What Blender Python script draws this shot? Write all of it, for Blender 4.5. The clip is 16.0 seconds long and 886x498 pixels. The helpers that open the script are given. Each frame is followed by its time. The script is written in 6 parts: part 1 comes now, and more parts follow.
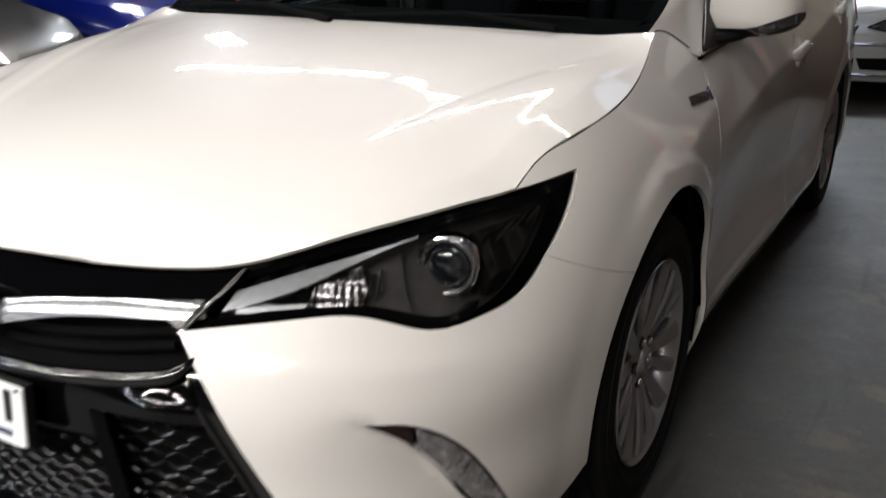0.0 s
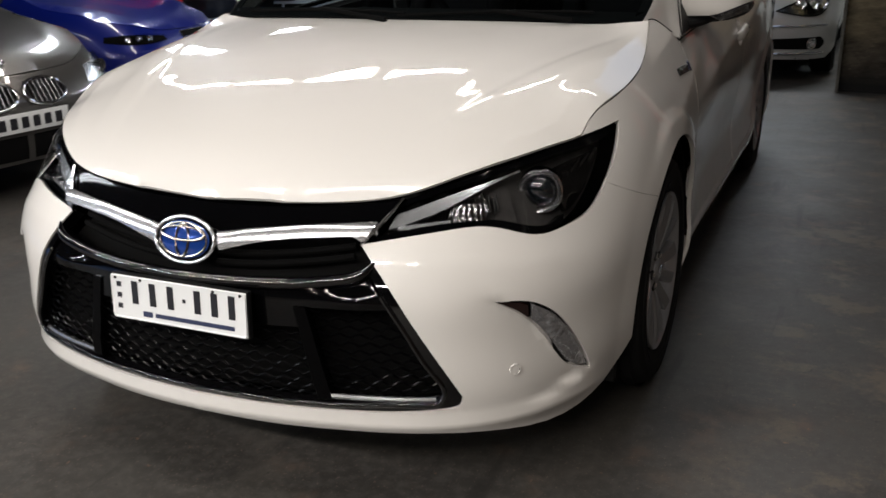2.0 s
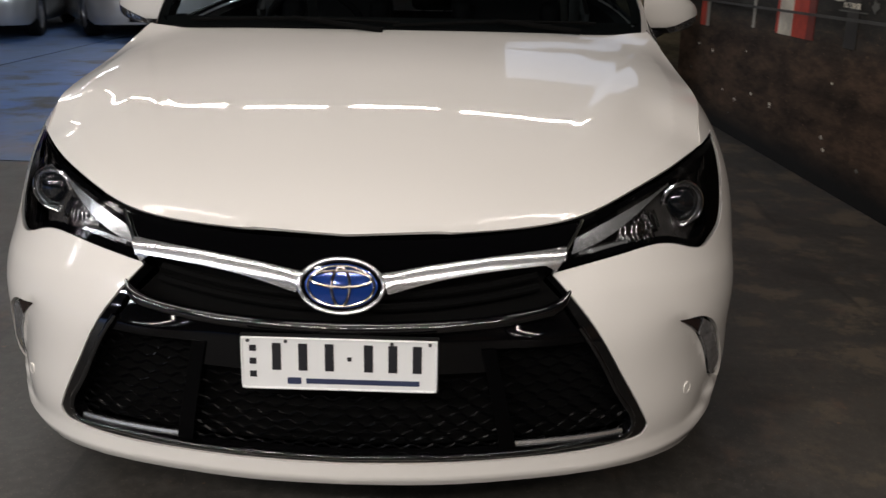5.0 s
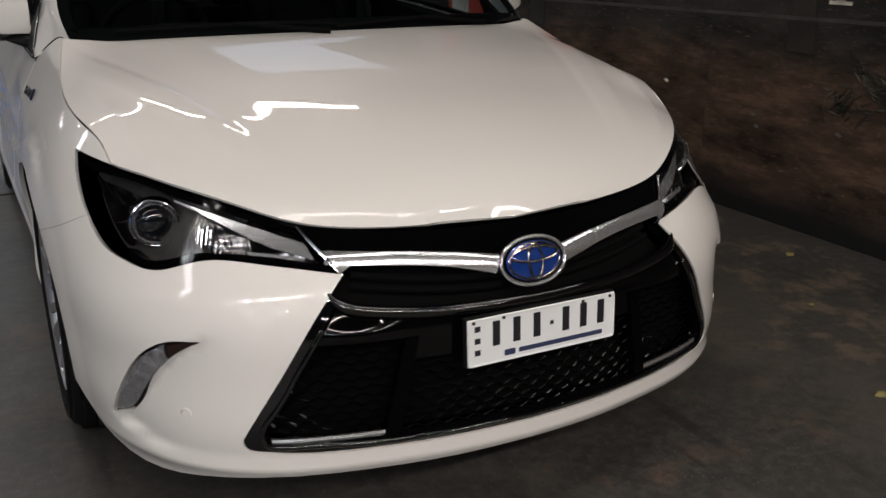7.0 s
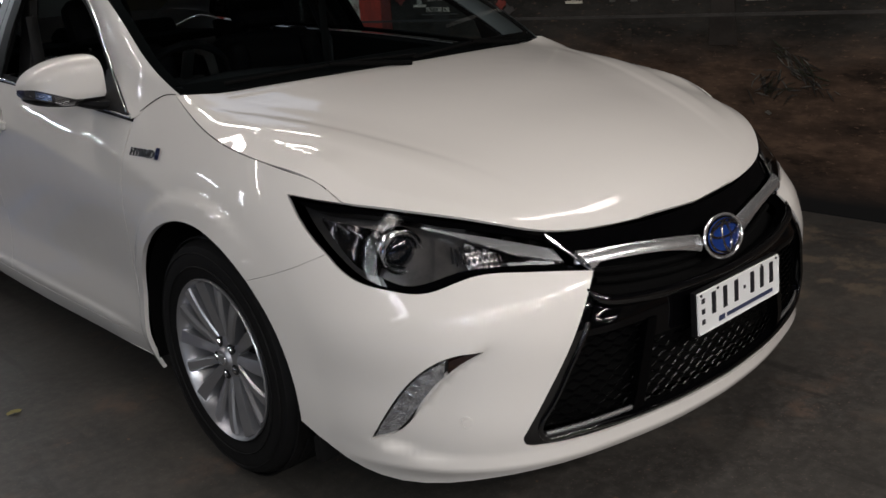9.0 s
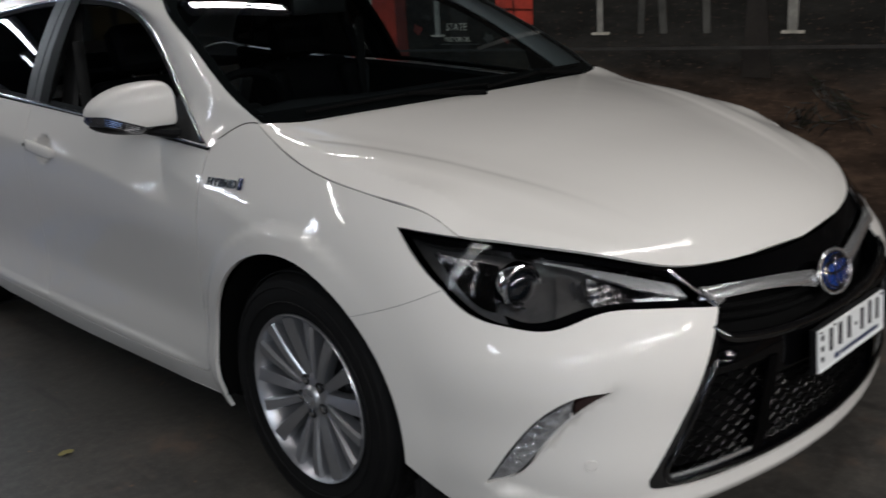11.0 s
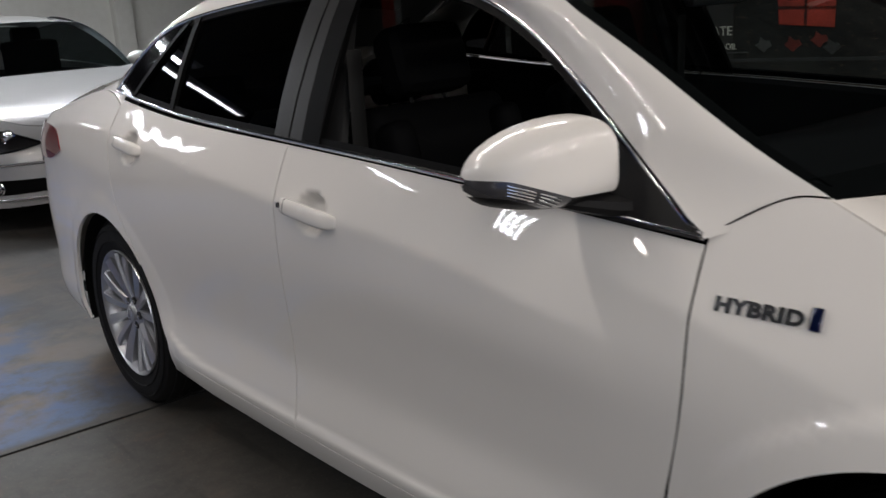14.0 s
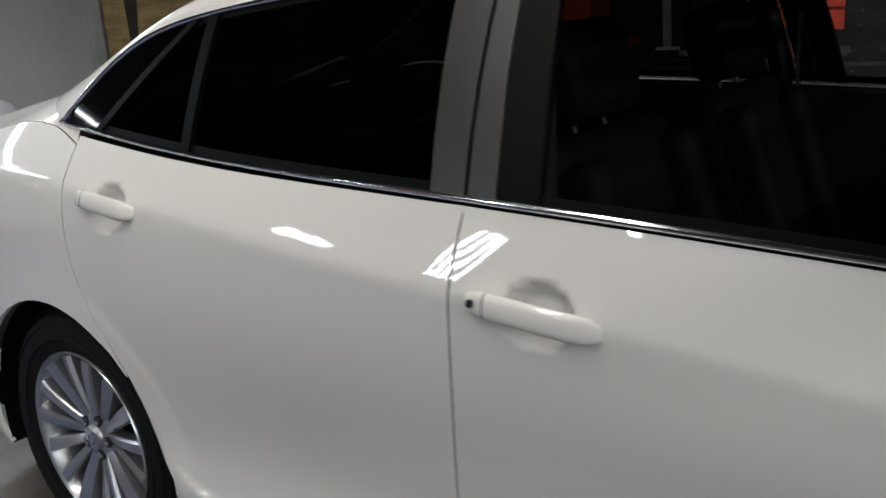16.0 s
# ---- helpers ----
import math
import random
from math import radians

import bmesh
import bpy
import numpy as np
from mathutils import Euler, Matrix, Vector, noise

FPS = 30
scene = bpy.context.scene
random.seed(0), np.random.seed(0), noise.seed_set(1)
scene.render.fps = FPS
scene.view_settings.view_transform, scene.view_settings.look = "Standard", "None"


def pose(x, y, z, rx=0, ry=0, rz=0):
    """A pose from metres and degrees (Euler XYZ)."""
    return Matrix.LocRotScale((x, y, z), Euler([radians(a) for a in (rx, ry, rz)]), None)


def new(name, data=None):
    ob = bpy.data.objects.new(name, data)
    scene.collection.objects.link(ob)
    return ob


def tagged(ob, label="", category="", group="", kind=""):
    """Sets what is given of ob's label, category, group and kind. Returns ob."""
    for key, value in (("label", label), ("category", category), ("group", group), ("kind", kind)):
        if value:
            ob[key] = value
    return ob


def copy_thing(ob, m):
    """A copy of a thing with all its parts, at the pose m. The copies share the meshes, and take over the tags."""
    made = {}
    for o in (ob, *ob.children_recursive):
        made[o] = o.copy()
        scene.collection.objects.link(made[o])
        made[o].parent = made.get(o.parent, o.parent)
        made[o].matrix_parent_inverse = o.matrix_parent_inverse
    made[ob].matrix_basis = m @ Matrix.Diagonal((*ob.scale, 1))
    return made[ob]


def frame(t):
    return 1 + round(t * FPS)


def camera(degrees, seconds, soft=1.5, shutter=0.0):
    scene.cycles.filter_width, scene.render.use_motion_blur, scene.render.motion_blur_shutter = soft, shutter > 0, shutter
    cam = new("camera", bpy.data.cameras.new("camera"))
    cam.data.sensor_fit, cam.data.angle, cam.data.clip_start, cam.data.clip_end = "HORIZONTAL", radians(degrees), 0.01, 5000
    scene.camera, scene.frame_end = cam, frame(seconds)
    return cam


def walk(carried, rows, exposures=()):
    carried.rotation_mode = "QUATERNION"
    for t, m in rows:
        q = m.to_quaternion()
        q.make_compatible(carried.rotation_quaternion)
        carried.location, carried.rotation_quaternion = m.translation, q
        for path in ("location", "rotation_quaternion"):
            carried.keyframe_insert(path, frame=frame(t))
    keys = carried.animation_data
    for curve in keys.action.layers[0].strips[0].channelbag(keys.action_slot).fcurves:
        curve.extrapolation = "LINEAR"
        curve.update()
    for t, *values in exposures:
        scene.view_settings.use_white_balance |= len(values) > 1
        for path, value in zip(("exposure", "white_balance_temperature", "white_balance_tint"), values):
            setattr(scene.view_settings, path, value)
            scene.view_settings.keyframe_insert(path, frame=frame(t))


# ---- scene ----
cam = camera(51.2, 16.0, soft=1.5, shutter=0.4)
PATH = [
    (0.0, pose(1.388, -1.823, 1.202, 71.64, -0.40, 29.21)),
    (0.5, pose(1.443, -2.094, 1.208, 69.43, 0.54, 30.13)),
    (1.0, pose(1.475, -2.317, 1.232, 69.65, 1.47, 30.46)),
    (1.5, pose(1.424, -2.468, 1.248, 70.50, 1.69, 27.90)),
    (2.0, pose(1.324, -2.533, 1.253, 71.43, 1.08, 23.42)),
    (2.5, pose(1.226, -2.489, 1.261, 72.05, 0.45, 20.77)),
    (3.0, pose(1.093, -2.442, 1.266, 72.51, -0.54, 19.31)),
    (3.5, pose(0.921, -2.466, 1.266, 72.74, -1.75, 16.56)),
    (4.0, pose(0.721, -2.509, 1.258, 72.20, -2.05, 13.12)),
    (4.2, pose(0.645, -2.540, 1.245, 72.10, -1.57, 11.45)),
    (6.3, pose(-0.576, -2.616, 1.223, 72.68, -0.76, -17.33)),
    (6.5, pose(-0.700, -2.575, 1.228, 72.35, -0.48, -20.24)),
    (7.0, pose(-1.031, -2.526, 1.275, 71.47, -0.09, -27.43)),
    (7.5, pose(-1.301, -2.429, 1.321, 70.53, -0.09, -32.94)),
    (8.0, pose(-1.532, -2.330, 1.309, 71.14, 1.89, -36.60)),
    (8.5, pose(-1.757, -2.227, 1.332, 71.03, 3.46, -40.05)),
    (8.7, pose(-1.839, -2.179, 1.325, 71.75, 4.01, -41.35)),
    (10.8, pose(-2.151, -1.901, 1.349, 74.20, 2.70, -45.97)),
    (11.0, pose(-2.131, -1.840, 1.339, 74.08, 3.35, -44.56)),
    (11.5, pose(-2.073, -1.670, 1.331, 73.97, 4.19, -41.61)),
    (12.0, pose(-2.003, -1.416, 1.310, 74.34, 4.48, -39.61)),
    (12.5, pose(-1.931, -1.154, 1.289, 74.62, 4.25, -38.70)),
    (13.0, pose(-1.904, -0.850, 1.269, 75.19, 4.26, -38.81)),
    (13.5, pose(-1.905, -0.566, 1.309, 74.40, 5.00, -39.28)),
    (14.0, pose(-1.983, -0.342, 1.316, 75.06, 4.00, -40.31)),
    (14.5, pose(-1.986, -0.085, 1.320, 75.08, 4.93, -41.30)),
    (15.0, pose(-1.971, 0.219, 1.336, 74.57, 4.69, -45.53)),
    (15.5, pose(-1.966, 0.478, 1.314, 75.11, 3.41, -50.21)),
    (16.0, pose(-1.973, 0.778, 1.323, 74.82, 3.95, -53.00)),
]
EXPOSURES = [(0.0, 0.66, 6380, 12), (1.0, 0.42, 6420, 12), (2.5, 0.15, 6600, 12), (4.0, -0.05, 6680, 13), (6.5, -0.4, 6640, 14), (8.5, -0.45, 6580, 14), (11.0, -0.45, 6200, 11),
             (11.6, -0.4, 6250, 10), (12.5, -0.2, 6850, 17), (13.5, -0.03, 6900, 16), (14.1, 0.0, 6550, 14), (14.6, 0.1, 6420, 10), (15.0, 0.17, 6420, 10), (16.0, 0.25, 6440, 10)]
walk(cam, PATH, EXPOSURES)

# ---- world and lights ----
world = bpy.data.worlds.new("world")
scene.world = world
world.use_nodes = True
world.node_tree.nodes["Background"].inputs[0].default_value = (.75, .85, 1, 1)
world.node_tree.nodes["Background"].inputs[1].default_value = 0.02
scene.view_settings.exposure = 0.0
ROOF_Z = 3.1
TUBE_POWER = 15.0


# ---- materials ----
def material(name, colour, rough=.5, metal=0.0, coat=0.0, spec=.5, noise_scale=0, noise_amount=0.0, colour2=None,
             bump=0.0, bump_scale=200, detail=6, emit=None, emit_power=0, coat_rough=.03, fine=0.0, fine_scale=90, ior=1.45, rough_amount=0.0, ripple=0.0):
    """A procedural surface: base colour broken by large stains and fine grain, with fine relief."""
    m = bpy.data.materials.new(name)
    m.use_nodes = True
    nt = m.node_tree
    b = nt.nodes["Principled BSDF"]
    b.inputs["Base Color"].default_value = (*colour, 1)
    b.inputs["Roughness"].default_value = rough
    b.inputs["Metallic"].default_value = metal
    b.inputs["Coat Weight"].default_value = coat
    b.inputs["Coat Roughness"].default_value = coat_rough
    b.inputs["Specular IOR Level"].default_value = spec
    b.inputs["IOR"].default_value = ior
    if emit:
        b.inputs["Emission Color"].default_value = (*emit, 1)
        b.inputs["Emission Strength"].default_value = emit_power
    if ripple:
        # slow waves and orange peel in the lacquer
        tr = nt.nodes.new("ShaderNodeTexCoord")
        n1, n2 = nt.nodes.new("ShaderNodeTexNoise"), nt.nodes.new("ShaderNodeTexNoise")
        for n, sc in ((n1, 7), (n2, 260)):
            n.inputs["Scale"].default_value, n.inputs["Detail"].default_value = sc, 1
            nt.links.new(tr.outputs["Object"], n.inputs["Vector"])
        q = nt.nodes.new("ShaderNodeMath")
        q.operation = "MULTIPLY_ADD"
        nt.links.new(n2.outputs[0], q.inputs[0])
        q.inputs[1].default_value = .012
        nt.links.new(n1.outputs[0], q.inputs[2])
        k = nt.nodes.new("ShaderNodeBump")
        k.inputs["Strength"].default_value, k.inputs["Distance"].default_value = 1.0, ripple
        nt.links.new(q.outputs[0], k.inputs["Height"])
        nt.links.new(k.outputs[0], b.inputs["Coat Normal"])
    if noise_amount or bump or fine:
        tc = nt.nodes.new("ShaderNodeTexCoord")
        last = None
        if noise_amount:
            n = nt.nodes.new("ShaderNodeTexNoise")
            n.inputs["Scale"].default_value, n.inputs["Detail"].default_value = noise_scale, detail
            n.inputs["Roughness"].default_value = .62
            nt.links.new(tc.outputs["Object"], n.inputs["Vector"])
            r = nt.nodes.new("ShaderNodeMapRange")
            r.inputs[1].default_value, r.inputs[2].default_value = .36, .66
            r.inputs[4].default_value = noise_amount
            nt.links.new(n.outputs[0], r.inputs[0])
            x = nt.nodes.new("ShaderNodeMix")
            x.data_type = "RGBA"
            nt.links.new(r.outputs[0], x.inputs[0])
            x.inputs[6].default_value = (*colour, 1)
            x.inputs[7].default_value = (*(colour2 or tuple(c * .5 for c in colour)), 1)
            last = x.outputs[2]
            if rough_amount:
                q = nt.nodes.new("ShaderNodeMath")
                q.operation = "MULTIPLY_ADD"
                nt.links.new(n.outputs[0], q.inputs[0])
                q.inputs[1].default_value, q.inputs[2].default_value = rough_amount, rough - rough_amount / 2
                nt.links.new(q.outputs[0], b.inputs["Roughness"])
        if fine:
            n = nt.nodes.new("ShaderNodeTexNoise")
            n.inputs["Scale"].default_value, n.inputs["Detail"].default_value = fine_scale, 4
            nt.links.new(tc.outputs["Object"], n.inputs["Vector"])
            x = nt.nodes.new("ShaderNodeMix")
            x.data_type, x.blend_type = "RGBA", "OVERLAY"
            x.inputs[0].default_value = fine
            if last:
                nt.links.new(last, x.inputs[6])
            else:
                x.inputs[6].default_value = (*colour, 1)
            nt.links.new(n.outputs[0], x.inputs[7])
            last = x.outputs[2]
        if last:
            nt.links.new(last, b.inputs["Base Color"])
        if bump:
            n = nt.nodes.new("ShaderNodeTexNoise")
            n.inputs["Scale"].default_value, n.inputs["Detail"].default_value = bump_scale, 5
            nt.links.new(tc.outputs["Object"], n.inputs["Vector"])
            k = nt.nodes.new("ShaderNodeBump")
            k.inputs["Strength"].default_value, k.inputs["Distance"].default_value = bump, .01
            nt.links.new(n.outputs[0], k.inputs["Height"])
            nt.links.new(k.outputs[0], b.inputs["Normal"])
    return m


PEARL = material("pearl_paint", (.745, .72, .685), .42, .0, 1.0, .42, coat_rough=.014, fine=.06, fine_scale=1400, ripple=.0009)
BLACK_GLOSS = material("gloss_black", (.0015, .0015, .0018), .05, 0, 0.0, spec=.30)
LACQUER_BLACK = material("lacquered_black", (.002, .002, .0024), .04, 0, .7, spec=.6)
BLACK_PLASTIC = material("black_plastic", (.007, .007, .0075), .5, spec=.3, fine=.3, fine_scale=600, bump=.05, bump_scale=900)
RUBBER = material("tyre_rubber", (.0045, .0045, .0048), .72, spec=.22, noise_scale=9, noise_amount=.5, colour2=(.009, .0088, .0085), bump=.1, bump_scale=300)
CHROME = material("chrome", (.88, .885, .90), .11, 1.0)
ALLOY = material("alloy", (.44, .445, .465), .30, .80, .35, fine=.1, fine_scale=700)
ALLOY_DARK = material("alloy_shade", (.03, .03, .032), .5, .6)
DARK = material("dark_interior", (.005, .005, .0055), .85, spec=.12, fine=.3, fine_scale=300)
LEATHER = material("black_leather", (.0035, .0035, .004), .7, spec=.07, bump=.12, bump_scale=260, noise_scale=14, noise_amount=.4, colour2=(.0025, .0025, .0028))
TRIM_GREY = material("grey_trim", (.09, .09, .093), .5, fine=.2, fine_scale=500)
RED_LENS = material("red_lens", (.17, .006, .010), .06, 0, .6, noise_scale=30, noise_amount=.5, colour2=(.07, .004, .006))
AMBER_LENS = material("amber_lens", (.018, .008, .0075), .12, 0, .5)
BLUE_ENAMEL = material("blue_enamel", (.012, .050, .26), .10, .35, 1.0)
PLATE_WHITE = material("plate_white", (.78, .79, .79), .38, fine=.08, fine_scale=300)
INK = material("plate_ink", (.012, .012, .016), .5)
INK_BLUE = material("plate_ink_blue", (.03, .04, .09), .5)
CHAR = material("shadow_gap", (.003, .003, .003), .9, spec=.1)
LAMP_BLACK = material("lamp_housing", (.115, .108, .104), .20, .50, .2, noise_scale=22, noise_amount=.6, colour2=(.055, .052, .052))
LAMP_GREY = material("lamp_bezel", (.07, .07, .075), .2, .6, .4)
LAMP_BROWN = material("side_reflector", (.085, .078, .076), .13, .95, .3, noise_scale=40, noise_amount=.7, colour2=(.030, .028, .029))
WINDOW_SEAL = material("window_seal", (.0022, .0022, .0024), .5, spec=.06, fine=.2, fine_scale=400)
SATIN = material("satin_black", (.011, .0107, .0107), .38, fine=.2, fine_scale=500)


def pane(name, tint, gloss=1.0):
    """Thin glass: light passes straight through, tinted, under a mirror film that grows towards grazing angles."""
    m = bpy.data.materials.new(name)
    m.use_nodes = True
    nt = m.node_tree
    nt.nodes.remove(nt.nodes["Principled BSDF"])
    t, g, x, f, a, b = (nt.nodes.new("ShaderNode" + k) for k in ("BsdfTransparent", "BsdfGlossy", "MixShader", "LayerWeight", "Math", "Math"))
    t.inputs[0].default_value = (*tint, 1)
    g.inputs["Roughness"].default_value = .01
    g.inputs[0].default_value = (gloss, gloss, gloss, 1)
    f.inputs[0].default_value = .5
    a.operation, b.operation = "POWER", "MULTIPLY_ADD"
    a.inputs[1].default_value = 5.0
    b.inputs[1].default_value, b.inputs[2].default_value = .92, .05
    nt.links.new(f.outputs["Facing"], a.inputs[0])
    nt.links.new(a.outputs[0], b.inputs[0])
    nt.links.new(b.outputs[0], x.inputs[0])
    nt.links.new(t.outputs[0], x.inputs[1])
    nt.links.new(g.outputs[0], x.inputs[2])
    nt.links.new(x.outputs[0], nt.nodes["Material Output"].inputs[0])
    return m


GLASS = pane("window_glass", (.68, .76, .78))
GLASS_DARK = pane("privacy_glass", (.055, .062, .064), .6)
LENS = pane("clear_lens", (.93, .94, .95), .35)


# ---- helpers for building ----
def link_mesh(name, verts, faces, mat, parent=None, label="", normals=None, smooth=True):
    me = bpy.data.meshes.new(name)
    me.from_pydata([tuple(map(float, v)) for v in verts], [], [tuple(map(int, f)) for f in faces])
    if smooth:
        me.polygons.foreach_set("use_smooth", [True] * len(me.polygons))
    me.materials.append(mat)
    if normals is not None:
        me.normals_split_custom_set_from_vertices([tuple(map(float, n)) for n in normals])
    ob = new(name, me)
    if parent:
        ob.parent = parent
    if label:
        tagged(ob, label)
    return ob


def part(name, bm, mat, parent=None, label="", smooth=True, angle=35):
    """Links a bmesh as one object under a thing or a part."""
    bmesh.ops.recalc_face_normals(bm, faces=bm.faces)
    me = bpy.data.meshes.new(name)
    if smooth:
        lim = radians(angle)
        for e in bm.edges:
            e.smooth = len(e.link_faces) == 2 and e.calc_face_angle(0) < lim
        for f in bm.faces:
            f.smooth = True
    bm.to_mesh(me)
    bm.free()
    me.materials.append(mat)
    ob = new(name, me)
    if parent:
        ob.parent = parent
    if label:
        tagged(ob, label)
    return ob


def thing(name, label, category, m=None, group="", kind=""):
    ob = new(name)
    if m is not None:
        ob.matrix_world = m
    return tagged(ob, label, category, group, kind)


def box(bm, c, size, bevel=0.0, m=None, segments=2):
    r = bmesh.ops.create_cube(bm, size=1)
    vs = r["verts"]
    bmesh.ops.scale(bm, vec=size, verts=vs)
    bmesh.ops.translate(bm, vec=c, verts=vs)
    if bevel:
        es = {e for v in vs for e in v.link_edges}
        g = bmesh.ops.bevel(bm, geom=list(es), offset=bevel, segments=segments, affect="EDGES", profile=.6)
        vs = list({v for f in g["faces"] for v in f.verts} | {v for v in vs if v.is_valid})
    if m is not None:
        bmesh.ops.transform(bm, matrix=m, verts=vs)
    return vs


def tube(bm, pts, rad, sides=8, closed=False, flat=1.0):
    """A bar of round section along a line of points; rad may be a list."""
    P = [Vector(p) for p in pts]
    n = len(P)
    rings = []
    up = Vector((0, 0, 1))
    for i, p in enumerate(P):
        a, b = P[(i - 1) % n] if closed or i else p, P[(i + 1) % n] if closed or i < n - 1 else p
        d = (b - a).normalized()
        u = d.cross(up)
        if u.length < 1e-3:
            u = d.cross(Vector((1, 0, 0)))
        u.normalize()
        w = u.cross(d)
        r = rad[i] if isinstance(rad, (list, tuple)) else rad
        rings.append([bm.verts.new(p + r * (math.cos(k * math.tau / sides) * u + flat * math.sin(k * math.tau / sides) * w)) for k in range(sides)])
    for i in range(n if closed else n - 1):
        a, b = rings[i], rings[(i + 1) % n]
        for k in range(sides):
            bm.faces.new((a[k], a[(k + 1) % sides], b[(k + 1) % sides], b[k]))
    if not closed:
        bm.faces.new(rings[0][::-1])
        bm.faces.new(rings[-1])


def lathe(bm, profile, sides=48, axis="x", m=None):
    """A turned solid: profile of (radius, height) about an axis."""
    rings = []
    for r, h in profile:
        ring = []
        for k in range(sides):
            a = k * math.tau / sides
            v = Vector((h, r * math.cos(a), r * math.sin(a))) if axis == "x" else Vector((r * math.cos(a), r * math.sin(a), h))
            ring.append(bm.verts.new(m @ v if m is not None else v))
        rings.append(ring)
    for a, b in zip(rings, rings[1:]):
        for k in range(sides):
            bm.faces.new((a[k], a[(k + 1) % sides], b[(k + 1) % sides], b[k]))


def smooth_line(pts, n=8):
    """A spline through the points, as a finer line."""
    P = np.array(pts, float)
    t = np.concatenate([[0], np.cumsum(np.linalg.norm(np.diff(P, axis=0), axis=1))])
    if len(P) < 3:
        return [tuple(P[0] + (P[-1] - P[0]) * k / n) for k in range(n + 1)]
    sp = Spline(t, P)
    out = []
    for a, b in zip(t, t[1:]):
        out += [tuple(sp(a + (b - a) * k / n)) for k in range(n)]
    return out + [tuple(P[-1])]


def ring_of(*lines, n=8):
    """A closed loop from lines that meet at corners."""
    out = []
    for l in lines:
        out += smooth_line(l, n)[:-1]
    return out


def inside(poly, q):
    """Which of the points q lie inside the loop."""
    x, y = q[:, 0], q[:, 1]
    r = np.zeros(len(q), bool)
    P = np.array(poly)
    for (x0, y0), (x1, y1) in zip(P, np.roll(P, -1, 0)):
        c = (y0 > y) != (y1 > y)
        with np.errstate(divide="ignore", invalid="ignore"):
            r ^= c & (x < (x1 - x0) * (y - y0) / (y1 - y0) + x0)
    return r


def shrink(loop, g, du=1.0):
    """The loop drawn in by g all round."""
    P = np.array(loop, float)
    P[:, 0] *= du
    area = np.sum(P[:, 0] * np.roll(P[:, 1], -1) - np.roll(P[:, 0], -1) * P[:, 1])
    t = np.roll(P, -1, 0) - np.roll(P, 1, 0)
    t /= np.linalg.norm(t, axis=1, keepdims=True) + 1e-12
    n = np.stack([-t[:, 1], t[:, 0]], 1) * np.sign(area)
    P += n * g
    P[:, 0] /= du
    return [tuple(p) for p in P]


def normals_of(surf, u, v, flip):
    h = 5e-4
    a = surf(u + h, v) - surf(u - h, v)
    b = surf(u, v + h) - surf(u, v - h)
    n = np.cross(a, b)
    return flip * n / (np.linalg.norm(n, axis=-1, keepdims=True) + 1e-12)


